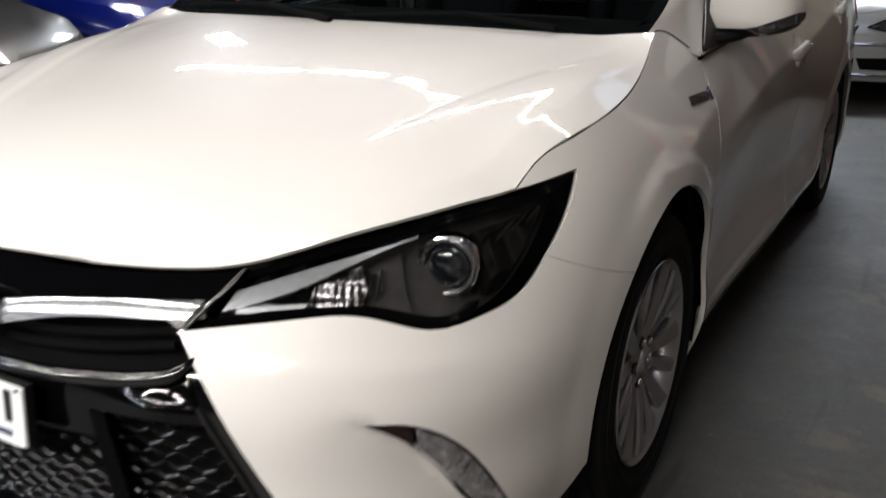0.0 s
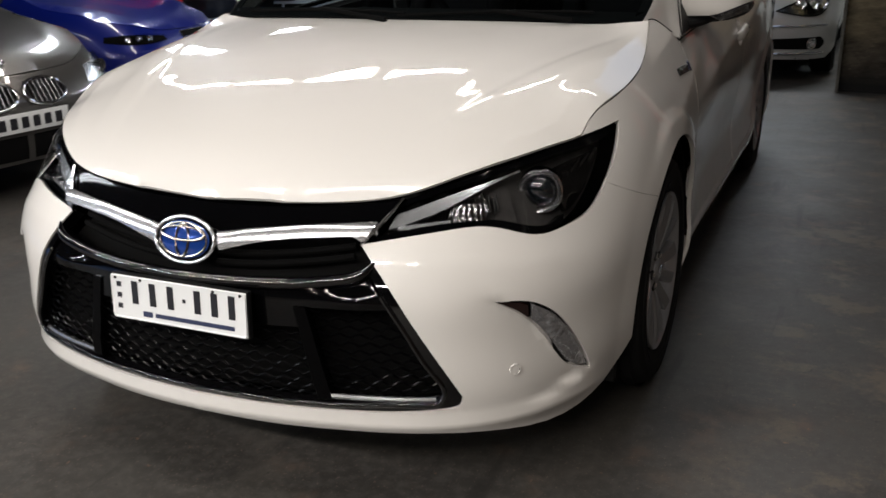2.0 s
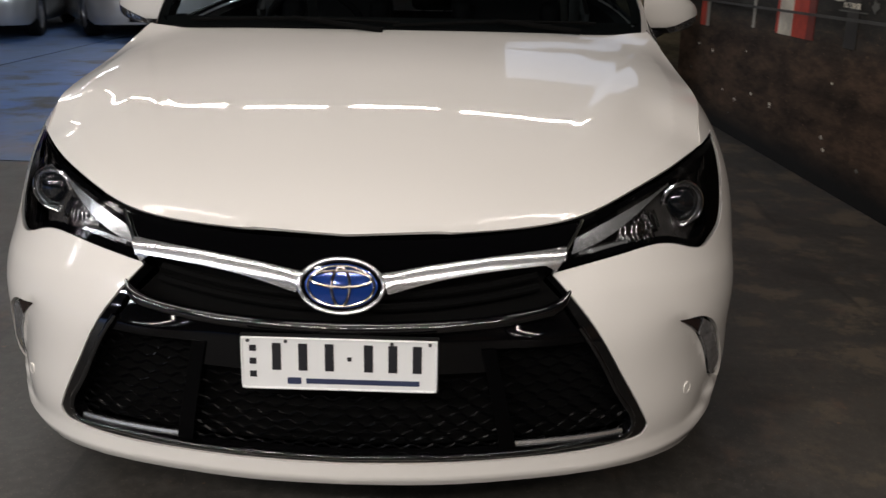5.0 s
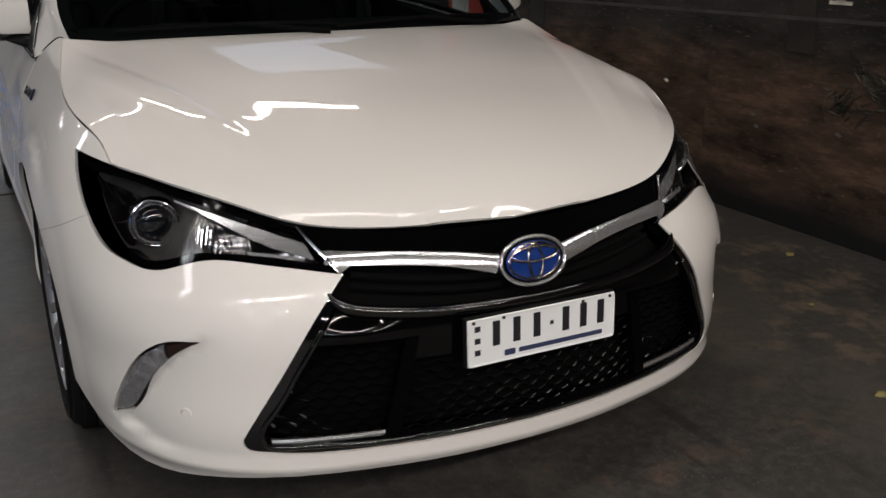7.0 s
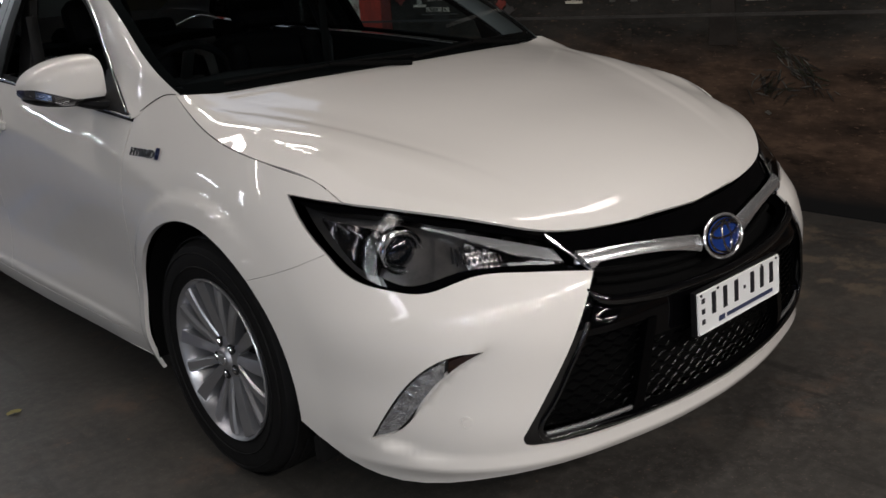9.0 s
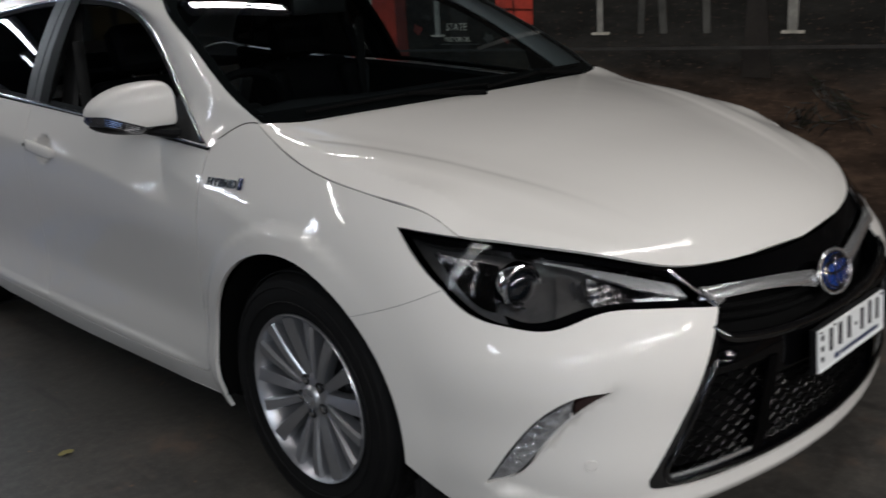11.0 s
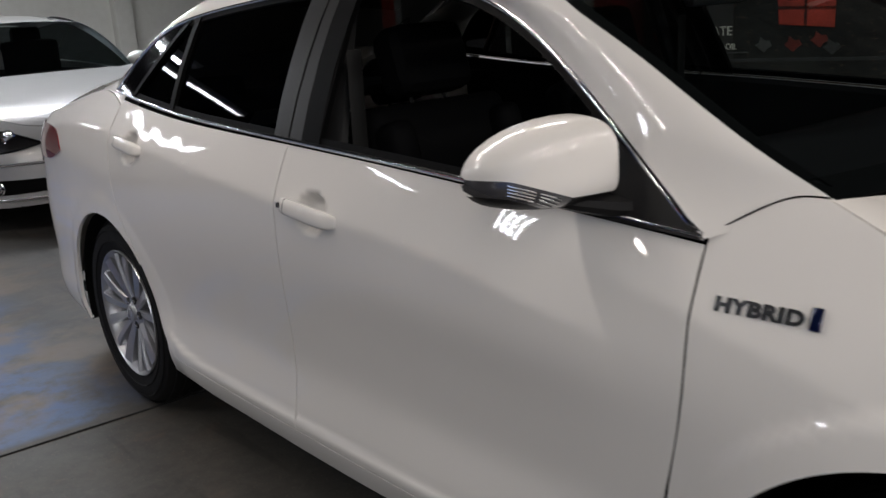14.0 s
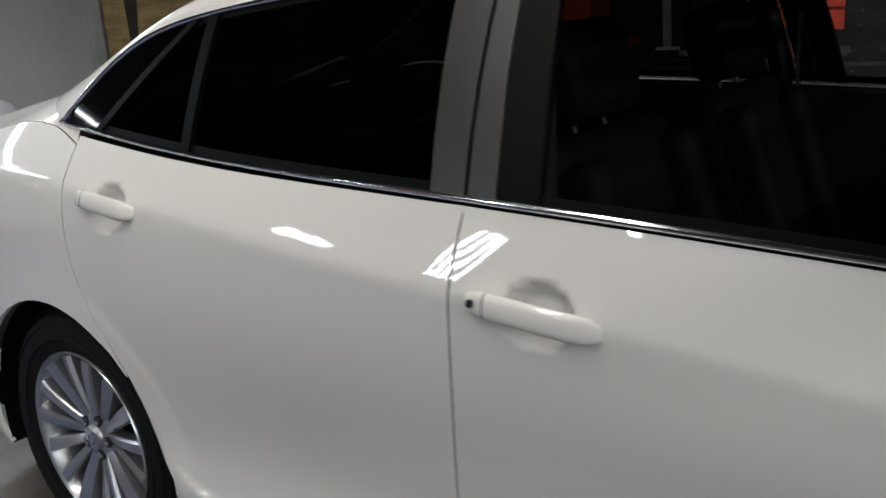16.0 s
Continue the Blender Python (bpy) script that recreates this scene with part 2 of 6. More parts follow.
def sheet(name, surf, loop, step, mat, parent, label="", holes=(), out=0.0, rim=.012, gap=0.0, side=1, flip=1, bump=None):
    """A panel cut out of a surface along a loop of its two parameters, with turned-in edges. out: metres proud of the surface."""
    from mathutils.geometry import delaunay_2d_cdt
    if gap:
        loop = shrink(loop, gap)
    loops = [np.array(loop)] + [np.array(h) for h in holes]
    sx, sy = step if isinstance(step, tuple) else (step, step)
    lo, hi = loops[0].min(0), loops[0].max(0)
    gx, gy = np.meshgrid(np.arange(lo[0] + sx / 2, hi[0], sx), np.arange(lo[1] + sy / 2, hi[1], sy))
    gx = gx + (np.arange(gx.shape[0]) % 2)[:, None] * sx / 2
    G = np.stack([gx.ravel(), gy.ravel()], 1)
    keep = inside(loops[0], G)
    for h in loops[1:]:
        keep &= ~inside(h, G)
    for L in loops:
        d = np.min(np.hypot((G[:, None, 0] - L[None, :, 0]) / sx, (G[:, None, 1] - L[None, :, 1]) / sy), 1) if len(G) else np.zeros(0)
        keep &= d > .45
    pts, edges = [], []
    for L in loops:
        k = len(pts)
        pts += [tuple(p) for p in L]
        edges += [(k + i, k + (i + 1) % len(L)) for i in range(len(L))]
    pts += [tuple(p) for p in G[keep]]
    sc = sx / sy
    v2, _, tris, *_ = delaunay_2d_cdt([Vector((p[0], p[1] * sc)) for p in pts], edges, [], 0, 1e-7)
    V = np.array([(v[0], v[1] / sc) for v in v2])
    T = [t for t in tris if len(t) == 3]
    C = np.array([V[list(t)].mean(0) for t in T])
    ok = inside(loops[0], C)
    for h in loops[1:]:
        ok &= ~inside(h, C)
    T = [t for t, o in zip(T, ok) if o]
    S = np.array([side, 1, 1])
    N = normals_of(surf, V[:, 0], V[:, 1], flip)
    P = surf(V[:, 0], V[:, 1]) + N * out
    if bump is not None:
        raised = lambda u, v: surf(u, v) + normals_of(surf, u, v, flip) * bump(u, v)[..., None]
        P = raised(V[:, 0], V[:, 1]) + N * out
        N = normals_of(raised, V[:, 0], V[:, 1], flip)
    verts, norms, faces = list(P * S), list(N * S), []
    for t in T:
        a, b, c = (verts[i] for i in t)
        faces.append(t if np.dot(np.cross(b - a, c - a), norms[t[0]]) > 0 else t[::-1])
    if rim:
        count = {}
        for t in faces:
            for i in range(3):
                e = (t[i], t[(i + 1) % 3])
                count[frozenset(e)] = count.get(frozenset(e), []) + [e]
        for es in count.values():
            if len(es) == 1:
                i, j = es[0]
                k = len(verts)
                a, b, na, nb = verts[i], verts[j], norms[i], norms[j]
                o = np.cross(b - a, na)
                o = o / (np.linalg.norm(o) + 1e-12)
                verts += [a, b, b - nb * rim, a - na * rim]
                norms += [o, o, o, o]
                faces.append((k + 1, k, k + 3, k + 2))
    use = sorted({i for f in faces for i in f})
    ren = {o: n for n, o in enumerate(use)}
    ob = link_mesh(name, [verts[i] for i in use], [[ren[i] for i in f] for f in faces], mat, parent, label, [norms[i] for i in use])
    return ob


def loft(name, A, B, n, mat, parent, label="", bulge=0.0, away=None, taper=.10):
    """A strip between two lines of equal count, bowed out by bulge."""
    A, B = np.array(A), np.array(B)
    verts, faces = [], []
    m = len(A)
    for k in range(n + 1):
        t = k / n
        row = A + (B - A) * t
        if bulge:
            w = np.clip(np.linspace(0, 1, m) / taper, 0, 1)
            row = row + np.array(away) * (bulge * 4 * t * (1 - t) * w * w * (3 - 2 * w))[:, None]
        verts += list(row)
    for k in range(n):
        for i in range(m - 1):
            faces.append((k * m + i, k * m + i + 1, (k + 1) * m + i + 1, (k + 1) * m + i))
    bm = bmesh.new()
    vs = [bm.verts.new(v) for v in verts]
    for f in faces:
        bm.faces.new([vs[i] for i in f])
    return part(name, bm, mat, parent, label, angle=50)


def fade(x, a, b):
    """Runs smoothly from 0 at a to 1 at b."""
    t = np.clip((x - a) / (b - a), 0, 1)
    return t * t * (3 - 2 * t)


class Spline:
    """Natural cubic spline through knots; works on arrays, y may have columns."""
    def __init__(self, x, y):
        x = self.x = np.array(x, float)
        y = self.y = np.array(y, float)
        n = len(x)
        h = np.diff(x)
        A = np.eye(n)
        r = np.zeros_like(y)
        for i in range(1, n - 1):
            A[i, i - 1:i + 2] = h[i - 1], 2 * (h[i - 1] + h[i]), h[i]
            r[i] = 6 * ((y[i + 1] - y[i]) / h[i] - (y[i] - y[i - 1]) / h[i - 1])
        self.m = np.linalg.solve(A, r)

    def __call__(self, t):
        t = np.asarray(t, float)
        x, y, m = self.x, self.y, self.m
        i = np.clip(np.searchsorted(x, t) - 1, 0, len(x) - 2)
        h = x[i + 1] - x[i]
        a, b = (x[i + 1] - t) / h, (t - x[i]) / h
        if y.ndim > 1:
            a, b, h = a[..., None], b[..., None], h[..., None]
        low, high = np.minimum(a, 0), np.minimum(b, 0)
        a, b = np.clip(a, 0, 1), np.clip(b, 0, 1)
        v = a * y[i] + b * y[i + 1] + ((a ** 3 - a) * m[i] + (b ** 3 - b) * m[i + 1]) * h * h / 6
        s0 = (y[1] - y[0]) / (x[1] - x[0]) - (2 * m[0] + m[1]) * (x[1] - x[0]) / 6
        s1 = (y[-1] - y[-2]) / (x[-1] - x[-2]) + (m[-2] + 2 * m[-1]) * (x[-1] - x[-2]) / 6
        return v + high * h * s0 - low * h * s1


# plan outline of the sedan at bumper height, from nose to tail on one side
OUT_X = [0, .18, .36, .54, .67, .775, .845, .888, .906, .912, .913, .912, .910, .906, .899, .880, .828, .70, .40, 0]
OUT_Y = [-.988, -.977, -.945, -.892, -.815, -.70, -.56, -.37, -.12, .25, .8, 1.5, 2.2, 2.75, 3.1, 3.39, 3.63, 3.79, 3.875, 3.895]
OUT_S = np.concatenate([[0], np.cumsum(np.hypot(np.diff(OUT_X), np.diff(OUT_Y)))])
outline = Spline(OUT_S, np.stack([OUT_X, OUT_Y], 1))
# section profiles: how far the skin stands in or out of that outline, height by height
PRO_Z = [.18, .30, .42, .52, .62, .72, .82, .92, 1.02, 1.10]
NOSE = {0: [-.03, .0, .0, -.003, -.045, -.125, -.25, -.40, -.55, -.7],
        .36: [-.03, .0, .0, -.003, -.045, -.125, -.25, -.40, -.55, -.7],
        .67: [-.03, .002, .004, .0, -.042, -.105, -.19, -.30, -.45, -.6],
        .845: [-.03, .0, .003, .004, -.026, -.068, -.13, -.22, -.34, -.5]}
FLANK = {-.37: [-.02, -.004, .002, .004, -.002, -.025, -.075, -.155, -.26, -.38],
         .0: [-.02, -.002, .004, .006, .006, -.006, -.038, -.105, -.19, -.28],
         .5: [-.06, -.026, -.034, -.028, -.018, -.012, -.032, -.075, -.14, -.22],
         1.5: [-.06, -.024, -.038, -.034, -.022, -.010, -.012, -.034, -.074, -.116],
         2.3: [-.05, -.012, -.024, -.020, -.008, .0, -.004, -.024, -.070, -.118],
         2.8: [-.03, .0, .002, .006, .008, .006, .0, -.020, -.068, -.122],
         3.4: [-.04, .0, .0, .002, .004, .0, -.006, -.020, -.08, -.16],
         3.86: [-.05, .0, .0, .0, .0, -.01, -.02, -.03, -.10, -.2]}


def s_side(y):
    """Arc length of the outline at a length y along the flank."""
    return float(np.interp(y, OUT_Y, OUT_S))


PRO_S = [float(np.interp(x, OUT_X[:8], OUT_S[:8])) for x in NOSE] + [s_side(y) for y in FLANK]
PRO = np.array(list(NOSE.values()) + list(FLANK.values()))
cross_s = Spline(PRO_S, np.eye(len(PRO_S)))
cross_z = Spline(PRO_Z, np.eye(len(PRO_Z)))


def skin(s, z):
    """A point of the lower body's skin, on the side of positive x."""
    s, z = np.asarray(s, float), np.asarray(z, float)
    flank, s = np.where(s < 0, -1.0, 1.0), np.abs(s)
    d = np.einsum("...i,ij,...j->...", cross_s(s), PRO, cross_z(z))
    c, c2 = outline(s), outline(s + 1e-4)
    t = (c2 - c) / np.linalg.norm(c2 - c, axis=-1, keepdims=True)
    t0 = (outline(np.array(1e-4)) - outline(np.array(0.0)))[1] / 1e-4
    ty = t[..., 1] - t0 * np.clip(1 - s / .12, 0, 1) ** 2
    return np.stack([flank * (c[..., 0] + ty * d), c[..., 1] - t[..., 0] * d, z], -1)


belt_z = Spline([.44, 1.0, 1.62, 2.345, 2.79, 3.2], [.943, .984, 1.018, 1.051, 1.092, 1.13])
belt_x = Spline([-.2, .44, 1.0, 1.62, 2.345, 2.79, 3.4], [.81, .826, .837, .840, .812, .778, .70])


def glass_side(y, z):
    """The side windows' surface."""
    y, z = np.asarray(y, float), np.asarray(z, float)
    h = z - belt_z(y)
    return np.stack([belt_x(y) - .42 * h - .45 * h * np.abs(h), y, z], -1)


def screen(x, z):
    """The windscreen's surface."""
    x, z = np.asarray(x, float), np.asarray(z, float)
    h = z - 1.02
    return np.stack([x, .165 + .27 * x * x + 1.72 * h + .9 * h * h, z], -1)

# ---- the sedan ----
sedan = thing("sedan", "pearl white four-door hybrid sedan parked on the painted floor", "car")

# hood: section by section between its edges and its crown
top_z = Spline([0, .25, .50, .68, .88, 1.095], [.700, .703, .722, .759, .789, .812])
line_z = Spline([1.095, 1.14, 1.22, 1.32, 1.45, 1.59, 1.72, 1.867], [.812, .838, .862, .879, .896, .919, .955, 1.010])
front_edge = skin(np.linspace(.0, 1.095, 40), top_z(np.linspace(.0, 1.095, 40)))
hood_line = skin(np.linspace(1.095, 1.867, 24), line_z(np.linspace(1.095, 1.867, 24)))
cowl = screen(np.linspace(0, .742, 16), 1.018 - .014 * (np.linspace(0, .742, 16) / .742) ** 2)
edge_pts = np.concatenate([front_edge[:-1], hood_line])
knots = np.concatenate([np.arange(0, 40, 3), np.arange(42, 63, 4)])
half_width2 = Spline(edge_pts[knots, 1], edge_pts[knots, 0] ** 2)
edge_z = Spline(edge_pts[knots, 1], edge_pts[knots, 2])
crown_z = Spline([-.88, -.80, -.68, -.5, -.35, -.2, 0, .16, .4], [.702, .764, .826, .889, .9265, .961, .996, 1.018, 1.05])
even_y = np.array([-.88, -.76, -.5, -.15, .2])
even_width2 = Spline(even_y, half_width2(even_y))
even_edge = Spline(even_y, edge_z(even_y))


def vault(x, y):
    """The hood's even crown over a smoothed outline."""
    u = x * x / np.maximum(even_width2(y), .05)
    k = .45 * np.clip((y + .75) / .5, 0, 1)
    return even_edge(y) + (crown_z(y) - even_edge(y)) * (1 - (1 - k) * u - k * u * u)


def bonnet(x, y):
    x, y = np.asarray(x, float), np.asarray(y, float)
    w2 = np.maximum(half_width2(y), .05)
    u = x * x / w2
    a = np.abs(x)
    t = np.clip((y + .86) / .5, 0, 1)
    t = t * t * (3 - 2 * t)
    # the margin bends to meet the fenders and lamps
    m = np.clip((u - .60) / .40, 0, 1)
    m = m * m * (3 - 2 * m)
    margin = m * (edge_z(y) - vault(np.sqrt(w2), y))
    # a pressed ridge on each side, closing towards the nose, with the middle panel a little lower
    off = a - (.499 + .37 * (y + .45))
    step = t * (-.0033 * (1 - np.tanh(off / .014)) + .007 * np.exp(-(off / .075) ** 2)) * np.clip((1 - u) / .2, 0, 1)
    full = .012 * t * fade(off, .0, .09) * np.clip((1 - u) / .16, 0, 1)
    return np.stack([x, y, vault(x, y) + margin + step + full], -1)


half = [tuple(p[:2]) for p in front_edge] + [tuple(p[:2]) for p in hood_line[1:]] + [tuple(p[:2]) for p in cowl[::-1][1:]]
hood_loop = half + [(-x, y) for x, y in half[::-1][1:-1]]
sheet("hood", bonnet, hood_loop, .012, PEARL, sedan, "smooth hood with two soft creases", gap=.003, out=.001, rim=.007)

HEAD = ring_of([(.42, .634), (.53, .650), (.62, .660), (.70, .664), (.755, .657), (.845, .634), (.945, .640), (1.02, .655), (1.07, .680), (1.15, .740), (1.250, .826)],
               [(1.250, .826), (1.095, .811), (.88, .787), (.68, .758), (.52, .723)],
               [(.52, .723), (.47, .68), (.42, .634)])
GRILLE_EDGE = [(.42, .634), (.49, .548), (.555, .442), (.61, .352), (.643, .296)]
GRILLE_LOW = [(.643, .296), (.638, .276), (.605, .266), (.54, .261), (.40, .256), (.2, .255), (0, .255)]
FOG_LOW = [(1.0, .282), (.945, .298), (.875, .368), (.815, .440), (.765, .482), (.718, .511)]
FOG = ring_of([(.718, .511), (.79, .505), (.857, .470), (.93, .390), (1.0, .282)], FOG_LOW)
S_F, S_R = 1.605, 4.385
ARCH_F, ARCH_B = .396, .374


def arch(s0, r, a0, a1, n=24):
    return [(s0 + r * math.cos(math.radians(a0 + (a1 - a0) * k / n)), .325 + r * math.sin(math.radians(a0 + (a1 - a0) * k / n))) for k in range(n + 1)]


shoulder_z = Spline([1.9, 2.3, 2.6, 2.8, 3.2, 3.66, 4.0, 4.4, 4.9], [.745, .788, .832, .852, .878, .916, .948, .978, .99])


def fold(d, soft, reach):
    """The section of a pressed edge: a ridge that falls off to both sides."""
    return np.exp((soft - np.sqrt(d * d + soft * soft)) / reach)


def flare(s, z):
    """The raised lip round the wheel openings, and the pressed lines along the flank."""
    s = np.abs(s)
    r1, r2 = np.hypot(s - S_F, z - .325) - ARCH_F, np.hypot(s - S_R, z - .325) - ARCH_B
    lip = sum(.35 * a * (x + np.sqrt(x * x + .012)) + k * a * fade(np.abs(r), .078, .044) * fade(s, 1.32, 1.52) for a, k, r, x in ((.0105, .8, r1, 1 - np.abs(r1) / .085), (.008, .25, r2, 1 - np.abs(r2) / .075)))
    ridge = .0115 * fold(z - shoulder_z(s), .010, .060) * fade(s, 1.95, 2.45) * fade(s, 5.2, 4.5)
    wing = .006 * fold(z - (.766 + .215 * (s - 1.704)), .008, .04) * fade(s, 1.60, 1.85) * fade(s, 2.35, 2.0)
    return lip + ridge + wing


def hollow(s):
    return fade(s, .58, .84) * fade(s, 1.03, .93)


BROW = ([.54, .62, .718, .765, .815, .875, .945, 1.0], [.536, .527, .511, .482, .440, .368, .298, .282])
LEDGE = ([.50, .66, .76, .86, .95, 1.0], [.228, .232, .238, .250, .268, .280])


def scoop(s, z):
    """The hollow between the fog lamp's brow and the ledge below it, and the wheel lip."""
    s = np.abs(s)
    zf, zl = np.interp(s, *BROW), np.interp(s, *LEDGE)
    d = np.clip(zf - z, 0, 1)
    edge = .5 * (1 + np.tanh((zf + .006 - z) / (.006 + .32 * np.clip(.735 - s, 0, .2))))
    floor_edge = .5 * (1 + np.tanh((z - zl) / .007))
    lip = .010 * np.exp(-((z - .222) / .022) ** 2) * np.clip((1.15 - s) / .3, 0, 1)
    dz = z - (.612 - .05 * np.clip((s - .45) / .6, 0, 1))
    crease = .008 * np.exp(-np.sqrt(dz * dz + .011 ** 2) / .035) * np.clip((s - .42) / .1, 0, 1) * np.clip((1.1 - s) / .25, 0, 1)
    return flare(s, z) - .019 * hollow(s) * np.exp(-(d / .17) ** 2) * edge * floor_edge + lip + crease


sill_line = Spline([2.0, 2.6, 3.2, 3.7, 3.86, 3.97, 4.08], [.292, .286, .296, .306, .322, .365, .46])
CUPS = ((3.038, .864), (4.108, .935))


def door_relief(s, z):
    """The finger cups behind the handles and the pressed line above the sill."""
    out = flare(s, z)
    for cs, cz in CUPS:
        out = out - .034 * np.exp(-(((s - cs) / .057) ** 2 + ((z - cz - .004) / .042) ** 2) ** 4)
    dip = sill_line(s)
    return out + fade(s, 4.02, 3.88) * fade(s, 2.05, 2.35) * (.011 * (.5 + .5 * np.tanh((dip - z) / .008)) - .003 * np.exp(-((z - dip - .05) / .05) ** 2))


WIN_TOP = [(.448, .945), (.675, 1.106), (.93, 1.257), (1.148, 1.335), (1.4, 1.366), (1.72, 1.372), (2.12, 1.352), (2.4, 1.325), (2.6, 1.275), (2.72, 1.20), (2.838, 1.100)]
WIN_LOW = [(2.838, 1.100), (2.345, 1.053), (1.62, 1.018), (1.0, .984), (.448, .945)]
win = ring_of(WIN_TOP, WIN_LOW, n=8)


def frame_band(name, a, b, mat, parent, out, rim, side, label=""):
    """A band of the window plane between the outline drawn in by a and by b."""
    return sheet(name, glass_side, shrink(win, a), .05, mat, parent, label, holes=[shrink(win, b)], out=out, rim=rim, side=side, flip=1)


def bowl_flutes(s, z):
    """The inner reflector: fluted, and hollowed like a bowl."""
    return .0016 * fade(s, .60, .70) * np.sin((s - .5 * z) * math.tau / .012) * np.sin(z * math.tau / .040 + 1.0) - .014 * np.exp(-((s - .60) / .06) ** 2) + .003 * np.sin(z * 150 + s * 20)


def side_flutes(s, z):
    return .0012 * np.sin((z - .2 * s) * math.tau / .060) - .012 * np.exp(-((s - 1.05) / .05) ** 2)


def head_lamp(side):
    lamp_ob = sheet("headlight", skin, HEAD, .025, LAMP_BLACK, sedan, "smoked headlight with projector lens", side=side, gap=.004, out=-.060, rim=-.055)
    flipm = Matrix.Diagonal((side, 1, 1, 1))
    brow = ring_of([(1.226, .816), (1.095, .806), (.88, .782), (.68, .753), (.525, .719)], [(.525, .719), (.50, .700)],
                   [(.508, .708), (.66, .741), (.86, .770), (1.05, .792), (1.17, .801), (1.226, .816)])
    sheet("brow", skin, brow, .03, BLACK_GLOSS, lamp_ob, side=side, out=-.006, rim=.045)
    strip = ring_of([(.496, .696), (.60, .722), (.68, .738), (.76, .751), (.87, .768)], [(.87, .768), (.87, .764)], [(.87, .764), (.80, .752), (.74, .738), (.68, .722), (.62, .704), (.56, .688), (.478, .668)], [(.478, .668), (.496, .696)])
    sheet("light_bar", skin, strip, .02, SILVER, lamp_ob, "silvered light guide strip", side=side, out=-.018, rim=.010)
    # the inner bowl: a fluted mirror, parted from the lens by a dark shield
    bowl = ring_of([(.462, .662), (.56, .674), (.66, .680), (.735, .676)], [(.735, .676), (.752, .705), (.745, .737)], [(.745, .737), (.66, .718), (.56, .698), (.475, .678)], [(.475, .678), (.462, .662)])
    sheet("reflector", skin, bowl, .007, REFLECTOR, lamp_ob, "fluted silver reflector", side=side, out=-.036, rim=.01, bump=bowl_flutes)
    for o in (0, .030):
        low = ring_of([(.50 + o, .668), (.60 + o, .677)], [(.60 + o, .677), (.606 + o, .684)], [(.606 + o, .684), (.50 + o, .676)], [(.50 + o, .676), (.50 + o, .668)])
        sheet("reflector_shelf", skin, low, .02, SILVER, lamp_ob, side=side, out=-.026 + o * .3, rim=.012)
    shield = ring_of([(.755, .664), (.80, .652), (.845, .642)], [(.845, .642), (.832, .70), (.838, .752)], [(.838, .752), (.80, .745), (.770, .738)], [(.770, .738), (.775, .70), (.755, .664)])
    sheet("shield", skin, shield, .02, LAMP_BLACK, lamp_ob, "smoky grey shield", side=side, out=-.046, rim=.006)
    # chrome slivers added to stand for the glints beside the bowl
    for k in range(4):
        s0, z0 = .742 + .012 * k, .690 + .006 * (k % 2)
        rib = ring_of([(s0, z0), (s0 + .004, z0)], [(s0 + .004, z0), (s0 + .010, z0 + .034)], [(s0 + .010, z0 + .034), (s0 + .006, z0 + .034)], [(s0 + .006, z0 + .034), (s0, z0)], n=3)
        sheet("glint_rib", skin, rib, .01, CHROME, lamp_ob, side=side, out=-.034, rim=.010)
    # the projector in its two rings
    d = Vector((.20, -.975, -.02)).normalized()
    M = Matrix.Translation(Vector((.708, -.580, .704))) @ d.to_track_quat("X", "Z").to_matrix().to_4x4()
    bm = bmesh.new()
    lathe(bm, [(.0535, -.02), (.0535, .004), (.0518, .009), (.0490, .0105), (.0462, .008), (.0440, .002), (.0432, -.006)], 48, m=flipm @ M)
    part("bezel_ring", bm, CHROME, lamp_ob, "bright ring")
    bm = bmesh.new()
    lathe(bm, [(.0432, -.010), (.0425, .002), (.0405, .005), (.0385, .003), (.0370, -.004)], 48, m=flipm @ M)
    part("inner_ring", bm, CHROME, lamp_ob, "thin chrome inner ring")
    bm = bmesh.new()
    lathe(bm, [(.0368 * math.cos(a), -.004 + .022 * math.sin(a)) for a in np.linspace(0, 1.56, 9)], 36, m=flipm @ M)
    part("projector_lens", bm, PROJECTOR, lamp_ob, "dark glass projector lens")
    outer = ring_of([(.985, .668), (1.035, .682), (1.09, .725), (1.155, .785)], [(1.155, .785), (1.06, .776), (.99, .765)], [(.99, .765), (.975, .72), (.985, .668)])
    sheet("side_reflector", skin, outer, .008, LAMP_BROWN, lamp_ob, "brown fluted side reflector", side=side, out=-.034, rim=.012, bump=side_flutes)
    for k in range(3):
        s0 = 1.03 + .035 * k
        fin = ring_of([(s0, .745 + .008 * k), (s0 + .045, .768 + .008 * k)], [(s0 + .045, .768 + .008 * k), (s0 + .045, .773 + .008 * k)], [(s0 + .045, .773 + .008 * k), (s0, .751 + .008 * k)], [(s0, .751 + .008 * k), (s0, .745 + .008 * k)])
        sheet("side_fin", skin, fin, .02, REFLECTOR, lamp_ob, side=side, out=-.022, rim=.008)
    wing = ring_of([(.432, .640), (.53, .653), (.62, .663), (.70, .667), (.757, .660), (.846, .638), (.945, .644)], [(.945, .644), (.96, .664)], [(.96, .664), (.90, .650), (.84, .657), (.76, .676), (.70, .679), (.56, .672), (.455, .654)], [(.455, .654), (.432, .640)])
    sheet("lower_bezel", skin, wing, .02, BLACK_GLOSS, lamp_ob, side=side, out=-.016, rim=.03)
    sheet("lens", skin, HEAD, .02, LENS, lamp_ob, "clear outer lens", side=side, gap=.002, out=.0, rim=.006)
    # bright edge where lamp meets the chrome wing
    bm = bmesh.new()
